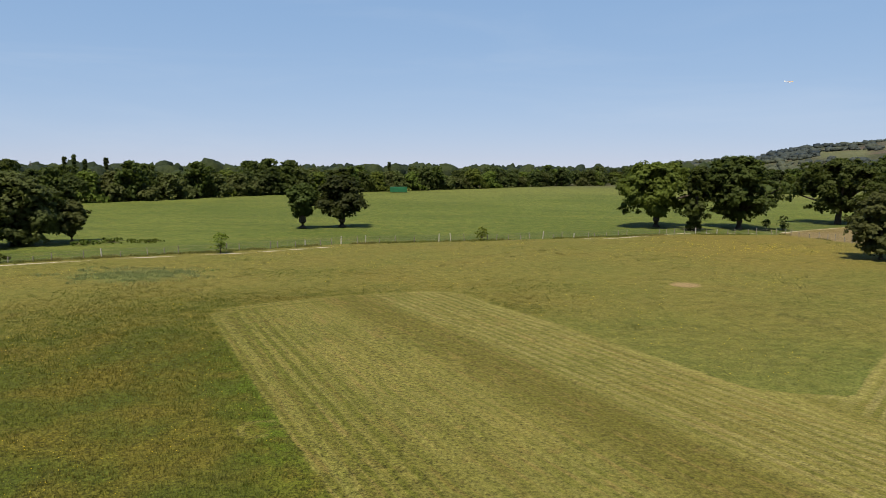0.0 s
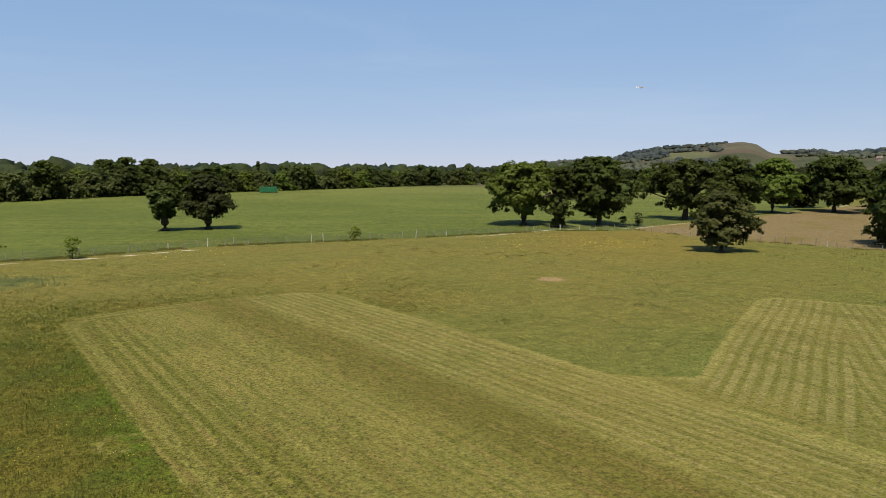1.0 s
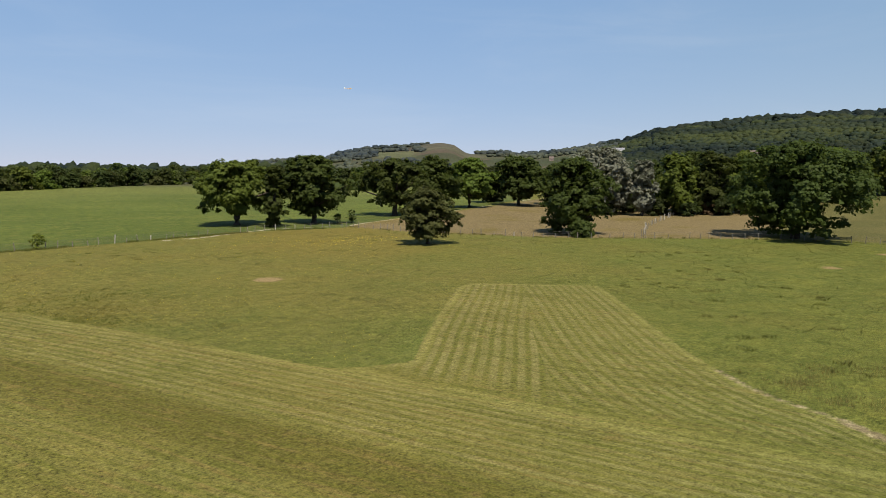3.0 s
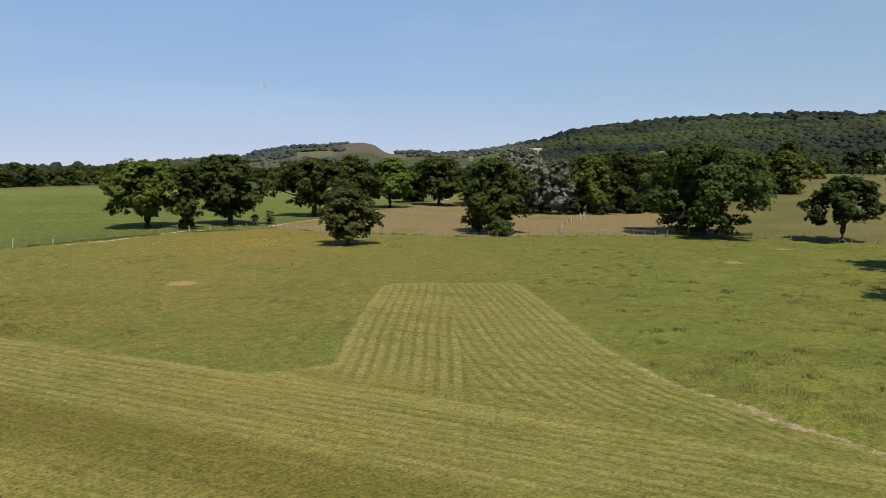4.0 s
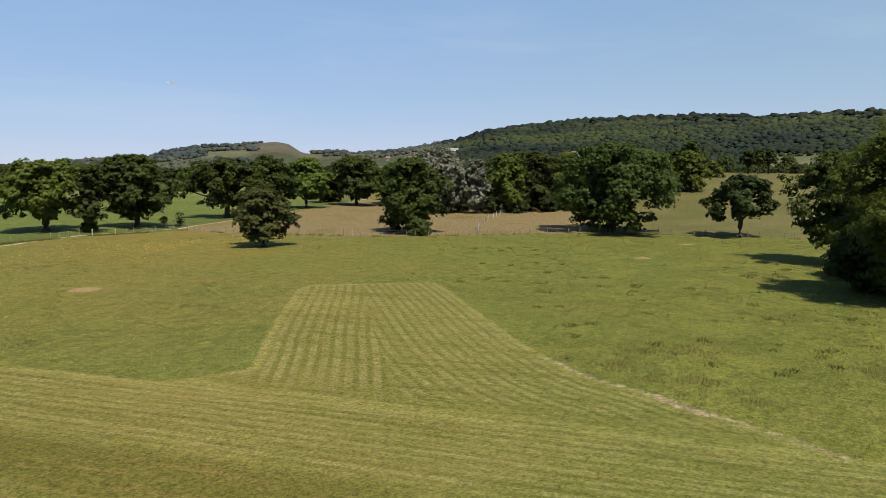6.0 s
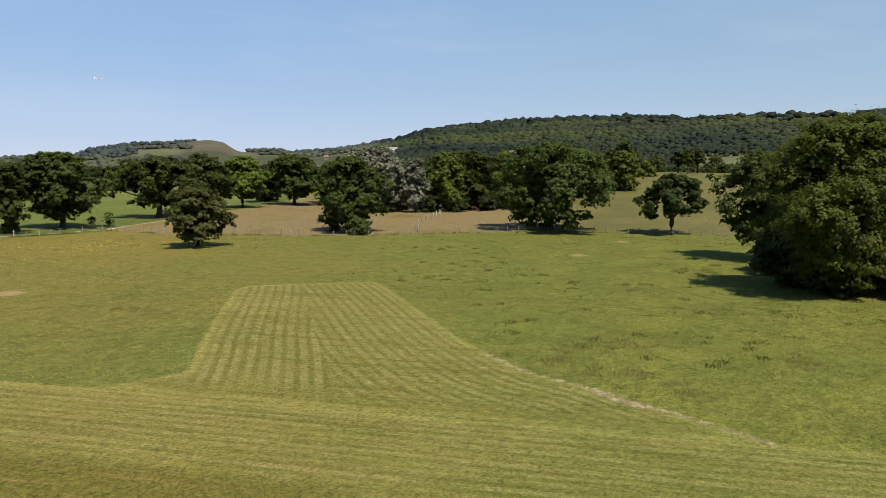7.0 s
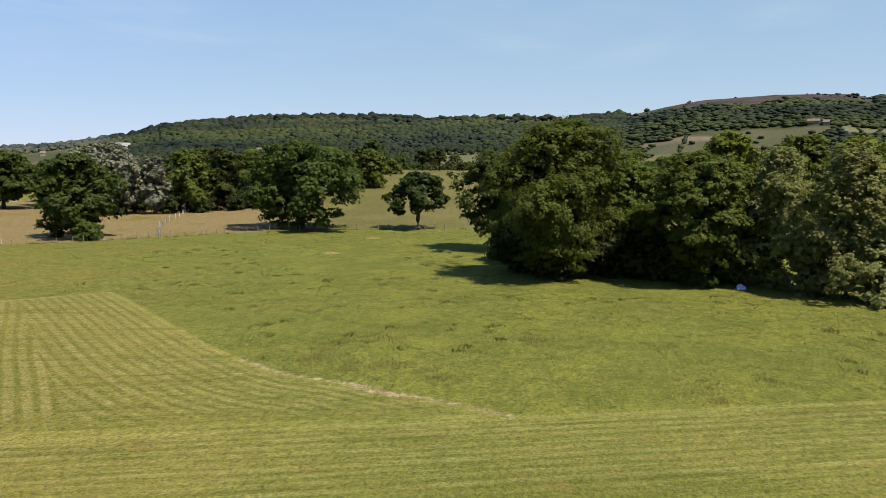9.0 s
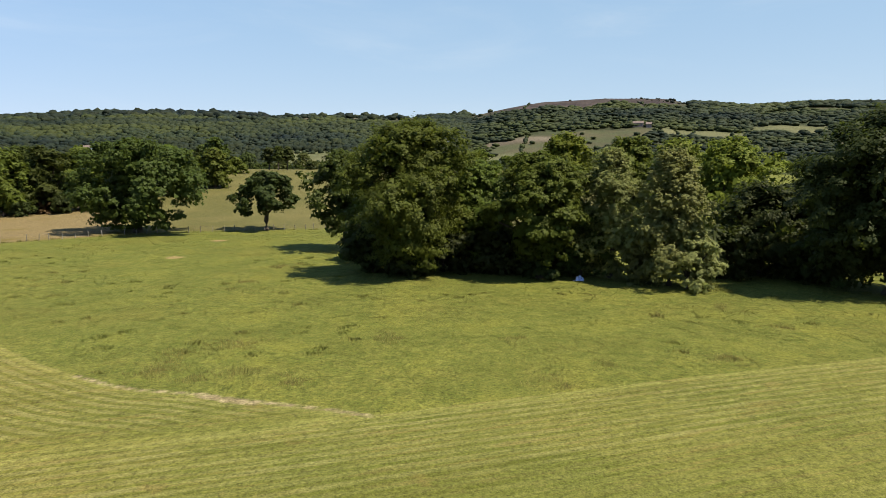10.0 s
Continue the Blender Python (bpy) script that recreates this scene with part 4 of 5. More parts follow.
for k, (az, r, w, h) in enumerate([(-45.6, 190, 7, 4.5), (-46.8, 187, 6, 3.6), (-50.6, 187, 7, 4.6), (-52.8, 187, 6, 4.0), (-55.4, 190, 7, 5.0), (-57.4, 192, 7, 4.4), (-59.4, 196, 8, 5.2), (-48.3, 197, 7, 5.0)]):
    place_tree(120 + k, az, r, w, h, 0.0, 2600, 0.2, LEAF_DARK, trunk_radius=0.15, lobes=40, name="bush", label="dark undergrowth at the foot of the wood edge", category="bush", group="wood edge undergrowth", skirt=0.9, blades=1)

# a few trees and shrubs on the brow of the pasture
for k, (az, r, w, h, lo, mat, kind) in enumerate([(-71.5, 292, 6.5, 9.4, 3.0, LEAF_WOOD, "tree"), (-70.8, 290, 5.5, 9.8, 3.2, LEAF_OAK, "tree"), (-70.1, 293, 6.5, 9.0, 2.8, LEAF_WOOD, "tree"), (-75.6, 300, 9.0, 9.0, 1.5, LEAF_DARK, "tree"),
                                                 (-73.3, 298, 6.0, 3.4, 0.0, LEAF_DARK, "bush"), (-74.4, 302, 5.0, 2.4, 0.0, LEAF_OLIVE, "bush"), (-67.6, 268, 9.5, 6.0, 0.0, LEAF_BRIGHT, "bush"), (-72.2, 306, 9.0, 2.0, 0.0, LEAF_OAK, "bush")]):
    place_tree(150 + k, az, r, w, h, lo, 3600, 0.26, mat, trunk_radius=0.3 if kind == "tree" else 0.1, lobes=50, name="oak_tree" if kind == "tree" else "bush", category=kind, group="trees on the brow", skirt=0.6 if kind == "tree" else 0.9, blades=1,
               label="upright oak with a bare trunk on the brow of the pasture" if kind == "tree" else "rounded shrub on the brow of the pasture")

# saplings by the fence
for k, (az, r, w, h) in enumerate([(17.8, 101, 2.9, 2.9), (-3.2, 116, 2.7, 2.3), (-24.9, 152, 2.0, 2.1), (-26.0, 152, 2.6, 3.0)]):
    place_tree(90 + k, az, r, w, h, 0.3, 620, 0.14, LEAF_LIME if k < 2 else LEAF_DARK, trunk_radius=0.07, lobes=39, limbs=5, name="sapling", label="young bushy sapling beside the field fence", category="sapling", group="saplings", core=0, skirt=0.6)

# the wood beyond the crop field: a few kinds of trees, set out along its edge
protos = [make_tree("woodland_tree", 200 + k, w, h, lo, 1650, 0.52, m, 0.4, 64, 3, "leafy tree at the edge of a far wood", "tree", "far wood edge", skirt=0.85, blades=1)
          for k, (w, h, lo, m) in enumerate([(14, 12.0, 0.2, LEAF_WOOD), (12, 13.0, 0.2, LEAF_OAK), (15, 11.0, 0.2, LEAF_BRIGHT), (12, 11, 0.2, LEAF_OLIVE), (13, 13.5, 0.2, LEAF_OAK), (10, 6.5, 0.0, LEAF_OLIVE),
                                            (11, 12.5, 0.2, LEAF_DARK), (16, 12.0, 0.2, LEAF_WOOD)])]
WOOD_EDGE = [(40, 235), (29, 247), (23.4, 257), (16, 290), (5.7, 337), (-0.7, 374), (-9.8, 459), (-14, 500), (-24, 520), (-34, 470), (-44, 420)]
rng = np.random.default_rng(5)
az, placed = 40.0, set()
while az > -43:
    r = float(np.interp(-az, [-a for a, _ in WOOD_EDGE], [b for _, b in WOOD_EDGE]))
    for row in range(2):
        k = int(rng.choice((0, 1, 2, 3, 4, 6, 7))) if row or rng.random() > 0.3 else 5
        rr = r + 4 + row * 9 + rng.uniform(-2, 3)
        x, y = polar(az + rng.uniform(-0.4, 0.4), rr)
        s = rng.uniform(0.78, 1.0)
        t = copy_thing(protos[k], Matrix()) if k in placed else protos[k]
        placed.add(k)
        stand(t, x, y, rng.uniform(0, 360), s, rng.uniform(0.9, 1.1))
    az -= math.degrees(5.6 / r)

def canopy(name, points, label, material, seed, detail=ICO1, category="woodland"):
    """Many far tree crowns as one: points are x, y, z, radius, height. The broadest crowns get a finer mesh."""
    points = np.asarray(points)
    broad = points[:, 3] > 10.5
    if detail is ICO1 and broad.any():
        canopy(name, points[broad], label, material, seed + 50, ICO2, category)
        points = points[~broad]
    rng = np.random.default_rng(seed)
    iv, jf = detail
    n = len(points)
    ph = rng.uniform(0, 6.28, (n, 1))
    lump = 1 + 0.16 * np.sin(iv[None, :, 0] * 4 + ph) * np.sin(iv[None, :, 1] * 5 + ph * 2) + rng.normal(0, 0.15, (n, len(iv)))
    P = np.asarray(points)
    turn = rng.normal(size=(n, 4))
    turn /= np.linalg.norm(turn, axis=1)[:, None]
    a, b, c, d = turn.T
    spin = np.stack([np.stack([1 - 2 * (c * c + d * d), 2 * (b * c - a * d), 2 * (b * d + a * c)], -1), np.stack([2 * (b * c + a * d), 1 - 2 * (b * b + d * d), 2 * (c * d - a * b)], -1),
                     np.stack([2 * (b * d - a * c), 2 * (c * d + a * b), 1 - 2 * (b * b + c * c)], -1)], 1)
    v = np.einsum("nij,vj->nvi", spin, iv) * lump[..., None] * np.stack([P[:, 3], P[:, 3], P[:, 4]], -1)[:, None] + P[:, None, :3]
    f = jf[None] + (np.arange(n) * len(iv))[:, None, None]
    ob = new(name, mesh_from(name, v.reshape(-1, 3), f.reshape(-1, 3), material, True))
    return tagged(ob, label, category, kind="stuff")


def scatter(seed, count, az0, az1, r0, r1, size, keep, rise=(0.5, 0.85)):
    rng = np.random.default_rng(seed)
    a = rng.uniform(az0, az1, count)
    r = np.sqrt(rng.uniform(r0 * r0, r1 * r1, count))
    x, y = -np.sin(np.radians(a)) * r, np.cos(np.radians(a)) * r
    ok = keep(a, r, x, y, rng) & ~cleared(a, r)
    a, r, x, y = a[ok], r[ok], x[ok], y[ok]
    s = size[0] + (size[1] - size[0]) * rng.uniform(0, 1, len(a)) ** 2.4 * 1.7
    s = s * np.clip(r / 1100, 0.75, 1.4)
    return np.stack([x, y, land(x, y) + s * 0.4, s, s * rng.uniform(*rise, len(a))], -1)


def band(a, r, inner, outer):
    """Whether a tree belongs to a band across the hill; the edges of the bands wander."""
    q = r + 45 * np.sin(a * 0.55 + 1) + 35 * np.sin(a * 1.7) + 25 * np.sin(a * 3.9 + r * 0.01)
    return (q > inner) & (q < outer)


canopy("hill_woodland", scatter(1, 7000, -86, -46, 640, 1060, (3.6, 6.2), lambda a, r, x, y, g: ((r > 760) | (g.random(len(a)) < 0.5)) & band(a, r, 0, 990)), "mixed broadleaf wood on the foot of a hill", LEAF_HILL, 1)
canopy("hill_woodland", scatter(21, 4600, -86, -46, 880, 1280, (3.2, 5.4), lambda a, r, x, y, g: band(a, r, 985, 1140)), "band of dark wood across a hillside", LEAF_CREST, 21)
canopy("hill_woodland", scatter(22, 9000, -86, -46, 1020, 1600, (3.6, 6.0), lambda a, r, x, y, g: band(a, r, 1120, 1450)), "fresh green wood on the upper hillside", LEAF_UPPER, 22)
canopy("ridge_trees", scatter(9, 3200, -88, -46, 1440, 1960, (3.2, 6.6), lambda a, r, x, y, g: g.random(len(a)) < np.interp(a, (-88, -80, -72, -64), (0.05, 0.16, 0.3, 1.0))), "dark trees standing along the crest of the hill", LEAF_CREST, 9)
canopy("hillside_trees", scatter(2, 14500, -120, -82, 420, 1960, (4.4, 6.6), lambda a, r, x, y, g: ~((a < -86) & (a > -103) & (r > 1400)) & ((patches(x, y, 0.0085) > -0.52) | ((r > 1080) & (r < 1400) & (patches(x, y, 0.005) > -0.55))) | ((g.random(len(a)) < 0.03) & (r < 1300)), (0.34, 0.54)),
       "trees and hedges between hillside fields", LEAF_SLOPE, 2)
canopy("heath_scrub", scatter(23, 900, -104, -86, 1440, 1950, (0.9, 2.4), lambda a, r, x, y, g: (patches(x, y, 0.013) > 0.35) & (g.random(len(a)) < 0.6)), "low dark scrub on the heath of the hilltop", LEAF_CREST, 23, category="scrub")


def hedges(seed, az0, az1, r0, r1, count):
    """Crowns set along field edges."""
    rng = np.random.default_rng(seed)
    out = []
    for _ in range(count):
        a, r = rng.uniform(az0, az1), rng.uniform(r0, r1)
        across = rng.random() < 0.65
        n = int(rng.integers(30, 70))
        da, dr = (rng.uniform(2.0, 3.0) / r * 57.3, rng.uniform(-1.5, 1.5)) if across else (rng.uniform(-0.05, 0.05), rng.uniform(3, 5))
        for k in range(n):
            x, y = polar(a + da * k, r + dr * k)
            if rng.random() < 0.15:
                continue
            x, y = x + rng.normal(0, 0.8), y + rng.normal(0, 0.8)
            s = rng.uniform(0.9, 2.0) if rng.random() < 0.85 else rng.uniform(2.4, 4.2)
            out.append((x, y, height_at(x, y) + s * 0.5, s, s))
    return np.array(out)


canopy("hedgerows", hedges(8, -125, -80, 520, 1500, 34), "hedges between the hillside fields", LEAF_SLOPE, 8, category="hedge")
g7 = np.random.default_rng(17)
p = np.array([polar(a, 372 + g7.uniform(-3, 3)) for a in np.arange(-30.0, -21.0, 0.14)])
s7 = g7.uniform(1.4, 2.6, len(p))
canopy("hedgerows", np.stack([p[:, 0], p[:, 1], land(p[:, 0], p[:, 1]) + s7 * 0.5, s7 * 1.3, s7], -1), "clipped dark hedge at the far side of the crop", LEAF_WOOD, 17, ICO2, "hedge")
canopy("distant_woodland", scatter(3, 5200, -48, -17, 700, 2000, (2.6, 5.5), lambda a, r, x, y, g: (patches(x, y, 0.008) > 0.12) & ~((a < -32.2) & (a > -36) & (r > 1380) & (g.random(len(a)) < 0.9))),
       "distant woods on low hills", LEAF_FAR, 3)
p = scatter(4, 1500, -22, 44, 290, 900, (4.6, 7.0), lambda a, r, x, y, g: r > np.interp(-a, [-b for b, _ in WOOD_EDGE], [c for _, c in WOOD_EDGE]) + 20, (0.8, 1.15))
p[:, 2] += np.random.default_rng(44).uniform(2.5, 6.5, len(p))
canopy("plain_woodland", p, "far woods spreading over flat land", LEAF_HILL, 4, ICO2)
for az, r, sc in ((15.4, 312, 1.08), (14.0, 316, 1.15), (12.4, 322, 1.1), (-22.6, 540, 1.4), (-22.0, 545, 1.25)):
    x, y = polar(az, r)
    stand(copy_thing(protos[4], Matrix()), x, y, az * 31, sc)
rng = np.random.default_rng(15)
for az0, az1, r0, r1, count in ((-67, -42, 236, 330, 46), (-66, -40, 330, 480, 40), (-74, -66, 330, 420, 4), (-118, -87, 330, 520, 34), (-88, -66, 430, 620, 14)):
    for k in range(count):
        az, r = az0 + (az1 - az0) * (k + rng.uniform(0, 1)) / count, rng.uniform(r0, r1)
        x, y = polar(az, r)
        stand(copy_thing(protos[int(rng.choice((0, 1, 2, 3, 7)))], Matrix()), x, y, rng.uniform(0, 360), rng.uniform(0.6, 0.95), rng.uniform(0.85, 1.1))
for az, r, sc in ((-84.6, 285, 0.72), (-86.4, 286, 0.7)):
    x, y = polar(az, r)
    stand(copy_thing(protos[2], Matrix()), x, y, az * 7, sc)
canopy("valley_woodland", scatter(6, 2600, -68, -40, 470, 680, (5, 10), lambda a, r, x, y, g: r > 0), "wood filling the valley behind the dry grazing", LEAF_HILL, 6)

# ---- fences ----
def resample(line, step):
    out, carry = [], 0.0
    for (ax, ay), (bx, by) in zip(line, line[1:]):
        length = math.hypot(bx - ax, by - ay)
        d = carry
        while d < length:
            s = d / length
            out.append((ax + (bx - ax) * s, ay + (by - ay) * s))
            d += step
        carry = d - length
    return out


def post_mesh(width, tall, material):
    bm = bmesh.new()
    w = width / 2
    box(bm, -w, -w, -0.3, w, w, tall, 0.015)
    me = bpy.data.meshes.new("post")
    bm.to_mesh(me)
    bm.free()
    me.materials.append(material)
    return me


POST = post_mesh(0.10, 1.1, POST_WOOD)
POST_PALE = post_mesh(0.13, 1.2, PALE_WOOD)


def build_fence(label, line, step, seed, pale=0.15, strands=3):
    rng = random.Random(seed)
    thing = tagged(new("fence"), label, "fence")
    pts = resample(line, step)
    for x, y in pts:
        if rng.random() < 0.12:
            continue
        x, y = x + rng.uniform(-0.5, 0.5), y + rng.uniform(-0.2, 0.2)
        p = part_mesh("post", POST_PALE if rng.random() < pale else POST, thing)
        p.matrix_basis = Matrix.LocRotScale((x, y, height_at(x, y)), Euler((rng.uniform(-0.09, 0.09), rng.uniform(-0.09, 0.09), rng.uniform(0, 3))), (1, 1, rng.uniform(0.65, 1.15)))
    for k in range(strands):
        bm = bmesh.new()
        tube(bm, [(x, y, height_at(x, y) + 0.35 + 0.35 * k) for x, y in pts], [0.006] * len(pts), 4)
        part("wire", bm, WIRE, thing)
    return thing


build_fence("post and wire fence with weathered stakes along the crop field", FENCE, 2.0, 1, 0.16)
build_fence("post and wire fence with weathered stakes along the dry grazing", PASTURE_FENCE, 1.9, 2, 0.02)
build_fence("post and rail fence running back across the grazing", BACK_FENCE, 1.7, 3, 0.35)

# ---- buildings and far structures ----
def house(x, y, turn, length, depth, eaves, ridge, wall_mat, roof_mat, label, windows=3):
    thing = tagged(new("house"), label, "house")
    bm = bmesh.new()
    box(bm, -length / 2, -depth / 2, -1, length / 2, depth / 2, eaves)
    part("wall", bm, wall_mat, thing)
    bm = bmesh.new()
    l, d = length / 2 + 0.4, depth / 2 + 0.4
    v = [bm.verts.new(p) for p in ((-l, -d, eaves), (l, -d, eaves), (l, d, eaves), (-l, d, eaves), (-l, 0, ridge), (l, 0, ridge))]
    for f in ((0, 1, 5, 4), (2, 3, 4, 5), (1, 2, 5), (3, 0, 4), (3, 2, 1, 0)):
        bm.faces.new([v[i] for i in f])
    roof = part("roof", bm, roof_mat, thing)
    bm = bmesh.new()
    box(bm, length * 0.3, -0.4, eaves, length * 0.3 + 0.8, 0.4, ridge + 1.0, 0.05)
    part("chimney", bm, BRICK_WALL, roof)
    for k in range(windows):
        for z in ((eaves * 0.2, eaves * 0.42), (eaves * 0.6, eaves * 0.85)):
            cx = -length / 2 + length * (k + 0.5) / windows
            bm = bmesh.new()
            box(bm, cx - 0.55, -depth / 2 - 0.05, z[0], cx + 0.55, -depth / 2 + 0.1, z[1])
            part("window", bm, PANE, thing)
    thing.matrix_basis = pose(x, y, height_at(x, y), 0, 0, turn)
    return thing


for az, r, l, e, wm, rm, lab in [(-47.3, 1180, 20, 7, HOUSE_WALL, SLATE, "white rendered house among the trees on the hillside"), (-46.4, 1200, 14, 6, HOUSE_WALL, ROOF_TILE, "small pale house on the hillside"),
                                 (-57.3, 900, 12, 6, HOUSE_WALL, ROOF_TILE, "white house with a brown roof in the wood"), (-99.3, 1085, 15, 5, BRICK_WALL, ROOF_TILE, "large farmhouse on the hillside"),
                                 (-100.1, 1080, 8, 4.5, BRICK_WALL, ROOF_TILE, "small brown farm building on the hillside"), (-1.5, 430, 13, 6.6, BRICK_WALL, ROOF_TILE, "brown roofed house behind the far trees"),
                                 (-42.1, 1180, 7, 3.6, BRICK_WALL, ROOF_TILE, "small brick house on the far slope"),
                                 (-84.2, 1010, 10, 6, HOUSE_WALL, SLATE, "small white cottage on the hillside")]:
    x, y = polar(az, r)
    house(x, y, az, l, 9, e, e + 3.5, wm, rm, lab)


def container(x, y, turn):
    thing = tagged(new("storage_container"), "green painted steel storage container at the field edge", "container")
    bm = bmesh.new()
    box(bm, -3.9, -1.2, 0.15, 3.9, 1.2, 2.6, 0.04)
    part("body", bm, GREEN_STEEL, thing)
    for k in range(26):
        bm = bmesh.new()
        box(bm, -3.8 + k * 0.3, -1.27, 0.3, -3.65 + k * 0.3, -1.2, 2.45)
        part("rib", bm, GREEN_STEEL, thing)
    for sx in (-3.7, 3.4):
        bm = bmesh.new()
        box(bm, sx, -1.0, -0.1, sx + 0.3, 1.0, 0.15)
        part("skid", bm, POST_WOOD, thing)
    thing.matrix_basis = pose(x, y, height_at(x, y), 0, 0, turn)


container(*polar(3.65, 328), 4)


# ---- meadow grass ----
def blades(name, points, tall, per, wide, spread, label, material, seed, category="grass"):
    """Tufts of thin grass blades as one; points are x, y; tall is one height for each."""
    rng = np.random.default_rng(seed)
    n = len(points) * per
    base = np.repeat(points, per, 0) + rng.normal(0, spread, (n, 2))
    h = np.repeat(tall, per) * rng.uniform(0.6, 1.2, n)
    z = land(base[:, 0], base[:, 1]) - 0.02
    a = rng.uniform(0, 6.283, n)
    w = wide * rng.uniform(0.6, 1.3, n)
    lean = rng.normal(0, 0.38, (n, 2)) * h[:, None]
    side = np.stack([np.cos(a) * w, np.sin(a) * w], -1)
    v = np.empty((n, 3, 3))
    v[:, 0, :2], v[:, 1, :2], v[:, 2, :2] = base - side, base + side, base + lean
    v[:, 0, 2] = v[:, 1, 2] = z
    v[:, 2, 2] = z + h
    return tagged(new(name, mesh_from(name, v.reshape(-1, 3), np.arange(n * 3).reshape(-1, 3), material)), label, category, kind="stuff")


def uneven(x, y, scale, seed=77):
    """Smooth random values from -1 to 1 over the plan."""
    grid = np.random.default_rng(seed).uniform(-1, 1, (256, 256))
    u, w = x * scale, y * scale
    i, j = np.floor(u).astype(int), np.floor(w).astype(int)
    f, g = u - i, w - j
    f, g = f * f * (3 - 2 * f), g * g * (3 - 2 * g)
    at = lambda a, b: grid[a % 256, b % 256]
    return (at(i, j) * (1 - f) + at(i + 1, j) * f) * (1 - g) + (at(i, j + 1) * (1 - f) + at(i + 1, j + 1) * f) * g


def meadow_points(seed, count, az0, az1, r0, r1, clear=0.15):
    rng = np.random.default_rng(seed)
    a = np.radians(rng.uniform(az0, az1, count))
    r = np.sqrt(rng.uniform(r0 * r0, r1 * r1, count))
    x, y = -np.sin(a) * r, np.cos(a) * r
    ok = (inside(x, y, STRIP) < -clear) & (inside(x, y, CROSS_LEFT + CROSS_RIGHT) < -clear) & (inside(x, y, CROP) < -0.3) & (inside(x, y, TAN) < -0.3) & (inside(x, y, PASTURE) < -0.3)
    ok &= np.hypot(x + 8.4, y - 31.0) > 1.35
    ok &= np.minimum(along(x, y, TRACK_NEAR), along(x, y, TRACK_FAR)) > 1.2
    for cx, cy, size in BARE:
        ok &= np.hypot(x - cx, y - cy) > size
    return np.stack([x[ok], y[ok]], -1)


def grass_material(name, low, high, straw):
    n = Nodes(name)
    g = n.t.nodes.new("ShaderNodeNewGeometry")
    c = n.mix(g.outputs["Random Per Island"], low, high)
    c = n.mix(n.math("MULTIPLY", n.ramp(n.noise(0.09, 3.0), 0.40, 0.65), 0.7), c, n.mix(g.outputs["Random Per Island"], n.mix(1.0, straw, (0.55, 0.6, 0.6), "MULTIPLY"), n.mix(1.0, straw, (1.35, 1.3, 1.3), "MULTIPLY")))
    c = n.mix(n.math("MULTIPLY", n.ramp(n.noise(0.35, 3.0), 0.55, 0.72), 0.3), c, low)
    c = n.mix(1.0, c, (0.582, 0.600, 0.600), "MULTIPLY")
    n.finish(c, 0.7, 0.15)
    tr = n.node("ShaderNodeBsdfTranslucent", Color=c)
    m = n.t.nodes.new("ShaderNodeMixShader")
    m.inputs[0].default_value = 0.45
    n.t.links.new(n.bsdf.outputs[0], m.inputs[1])
    n.t.links.new(tr.outputs[0], m.inputs[2])
    n.t.links.new(m.outputs[0], n.out.inputs["Surface"])
    return n.mat


GRASS_GREEN = grass_material("green_grass", (0.138, 0.160, 0.040), (0.238, 0.248, 0.070), (0.232, 0.208, 0.072))
GRASS_LUSH = grass_material("lush_grass", (0.052, 0.082, 0.010), (0.205, 0.216, 0.034), (0.200, 0.152, 0.032))
GRASS_GOLD = grass_material("seeding_grass", (0.160, 0.182, 0.052), (0.268, 0.270, 0.088), (0.265, 0.236, 0.104))
TUSSOCK = grass_material("rushy_grass", (0.130, 0.150, 0.030), (0.250, 0.245, 0.060), (0.275, 0.215, 0.075))
PETAL = plain_material("buttercup_petals", (0.60, 0.42, 0.01), (0.80, 0.60, 0.02), 2.0, 0.5, 0.3)

def share(p, seed, near, a0, a1, b0, b1):
    """Keeps the points of one kind of grass, thinning out where it gives way to the next."""
    a = np.degrees(np.arctan2(-p[:, 0], p[:, 1])) + 5 * uneven(p[:, 0], p[:, 1], 0.15, 79)
    r = np.hypot(p[:, 0], p[:, 1]) + 9 * uneven(p[:, 0], p[:, 1], 0.1, 80)
    return p[np.random.default_rng(seed).random(len(p)) < smooth(a0, a1, a) * (1 - smooth(b0, b1, a)) * (1 - smooth(54, 84, r) if near else smooth(52, 76, r))]


for nm, az0, az1, mat, seed, fade in (("meadow_grass", -126, -30, GRASS_GREEN, 21, (-200, -199, -58, -34)), ("flowering_grass", -62, 6, GRASS_GOLD, 22, (-58, -34, -14, 4)), ("lush_grass", -16, 43, GRASS_LUSH, 23, (-14, 4, 99, 100))):
    p = share(meadow_points(seed, int((1400 if az1 > 0 else 930) * (az1 - az0)), az0, az1, 21, 90), seed, True, *fade)
    h = (0.15 if az1 > 6 else 0.085) + 0.03 * uneven(p[:, 0], p[:, 1], 0.35) + 0.03 * uneven(p[:, 0], p[:, 1], 1.1, 78)
    blades(nm, p, np.clip(h, 0.06, 0.4), 5, 0.016, 0.11, "long uncut meadow grass going to seed", mat, seed)
    p = share(meadow_points(seed + 5, int(235 * (az1 - az0)), az0, az1, 48, 132), seed + 5, False, *fade)
    h = 0.13 + 0.07 * uneven(p[:, 0], p[:, 1], 0.3)
    blades(nm, p, np.clip(h, 0.06, 0.4), 4, 0.035, 0.2, "long uncut meadow grass farther off", GRASS_GOLD if az1 > -10 else mat, seed + 5)
p = meadow_points(31, 300, -124, -48, 33, 125, 1.0)
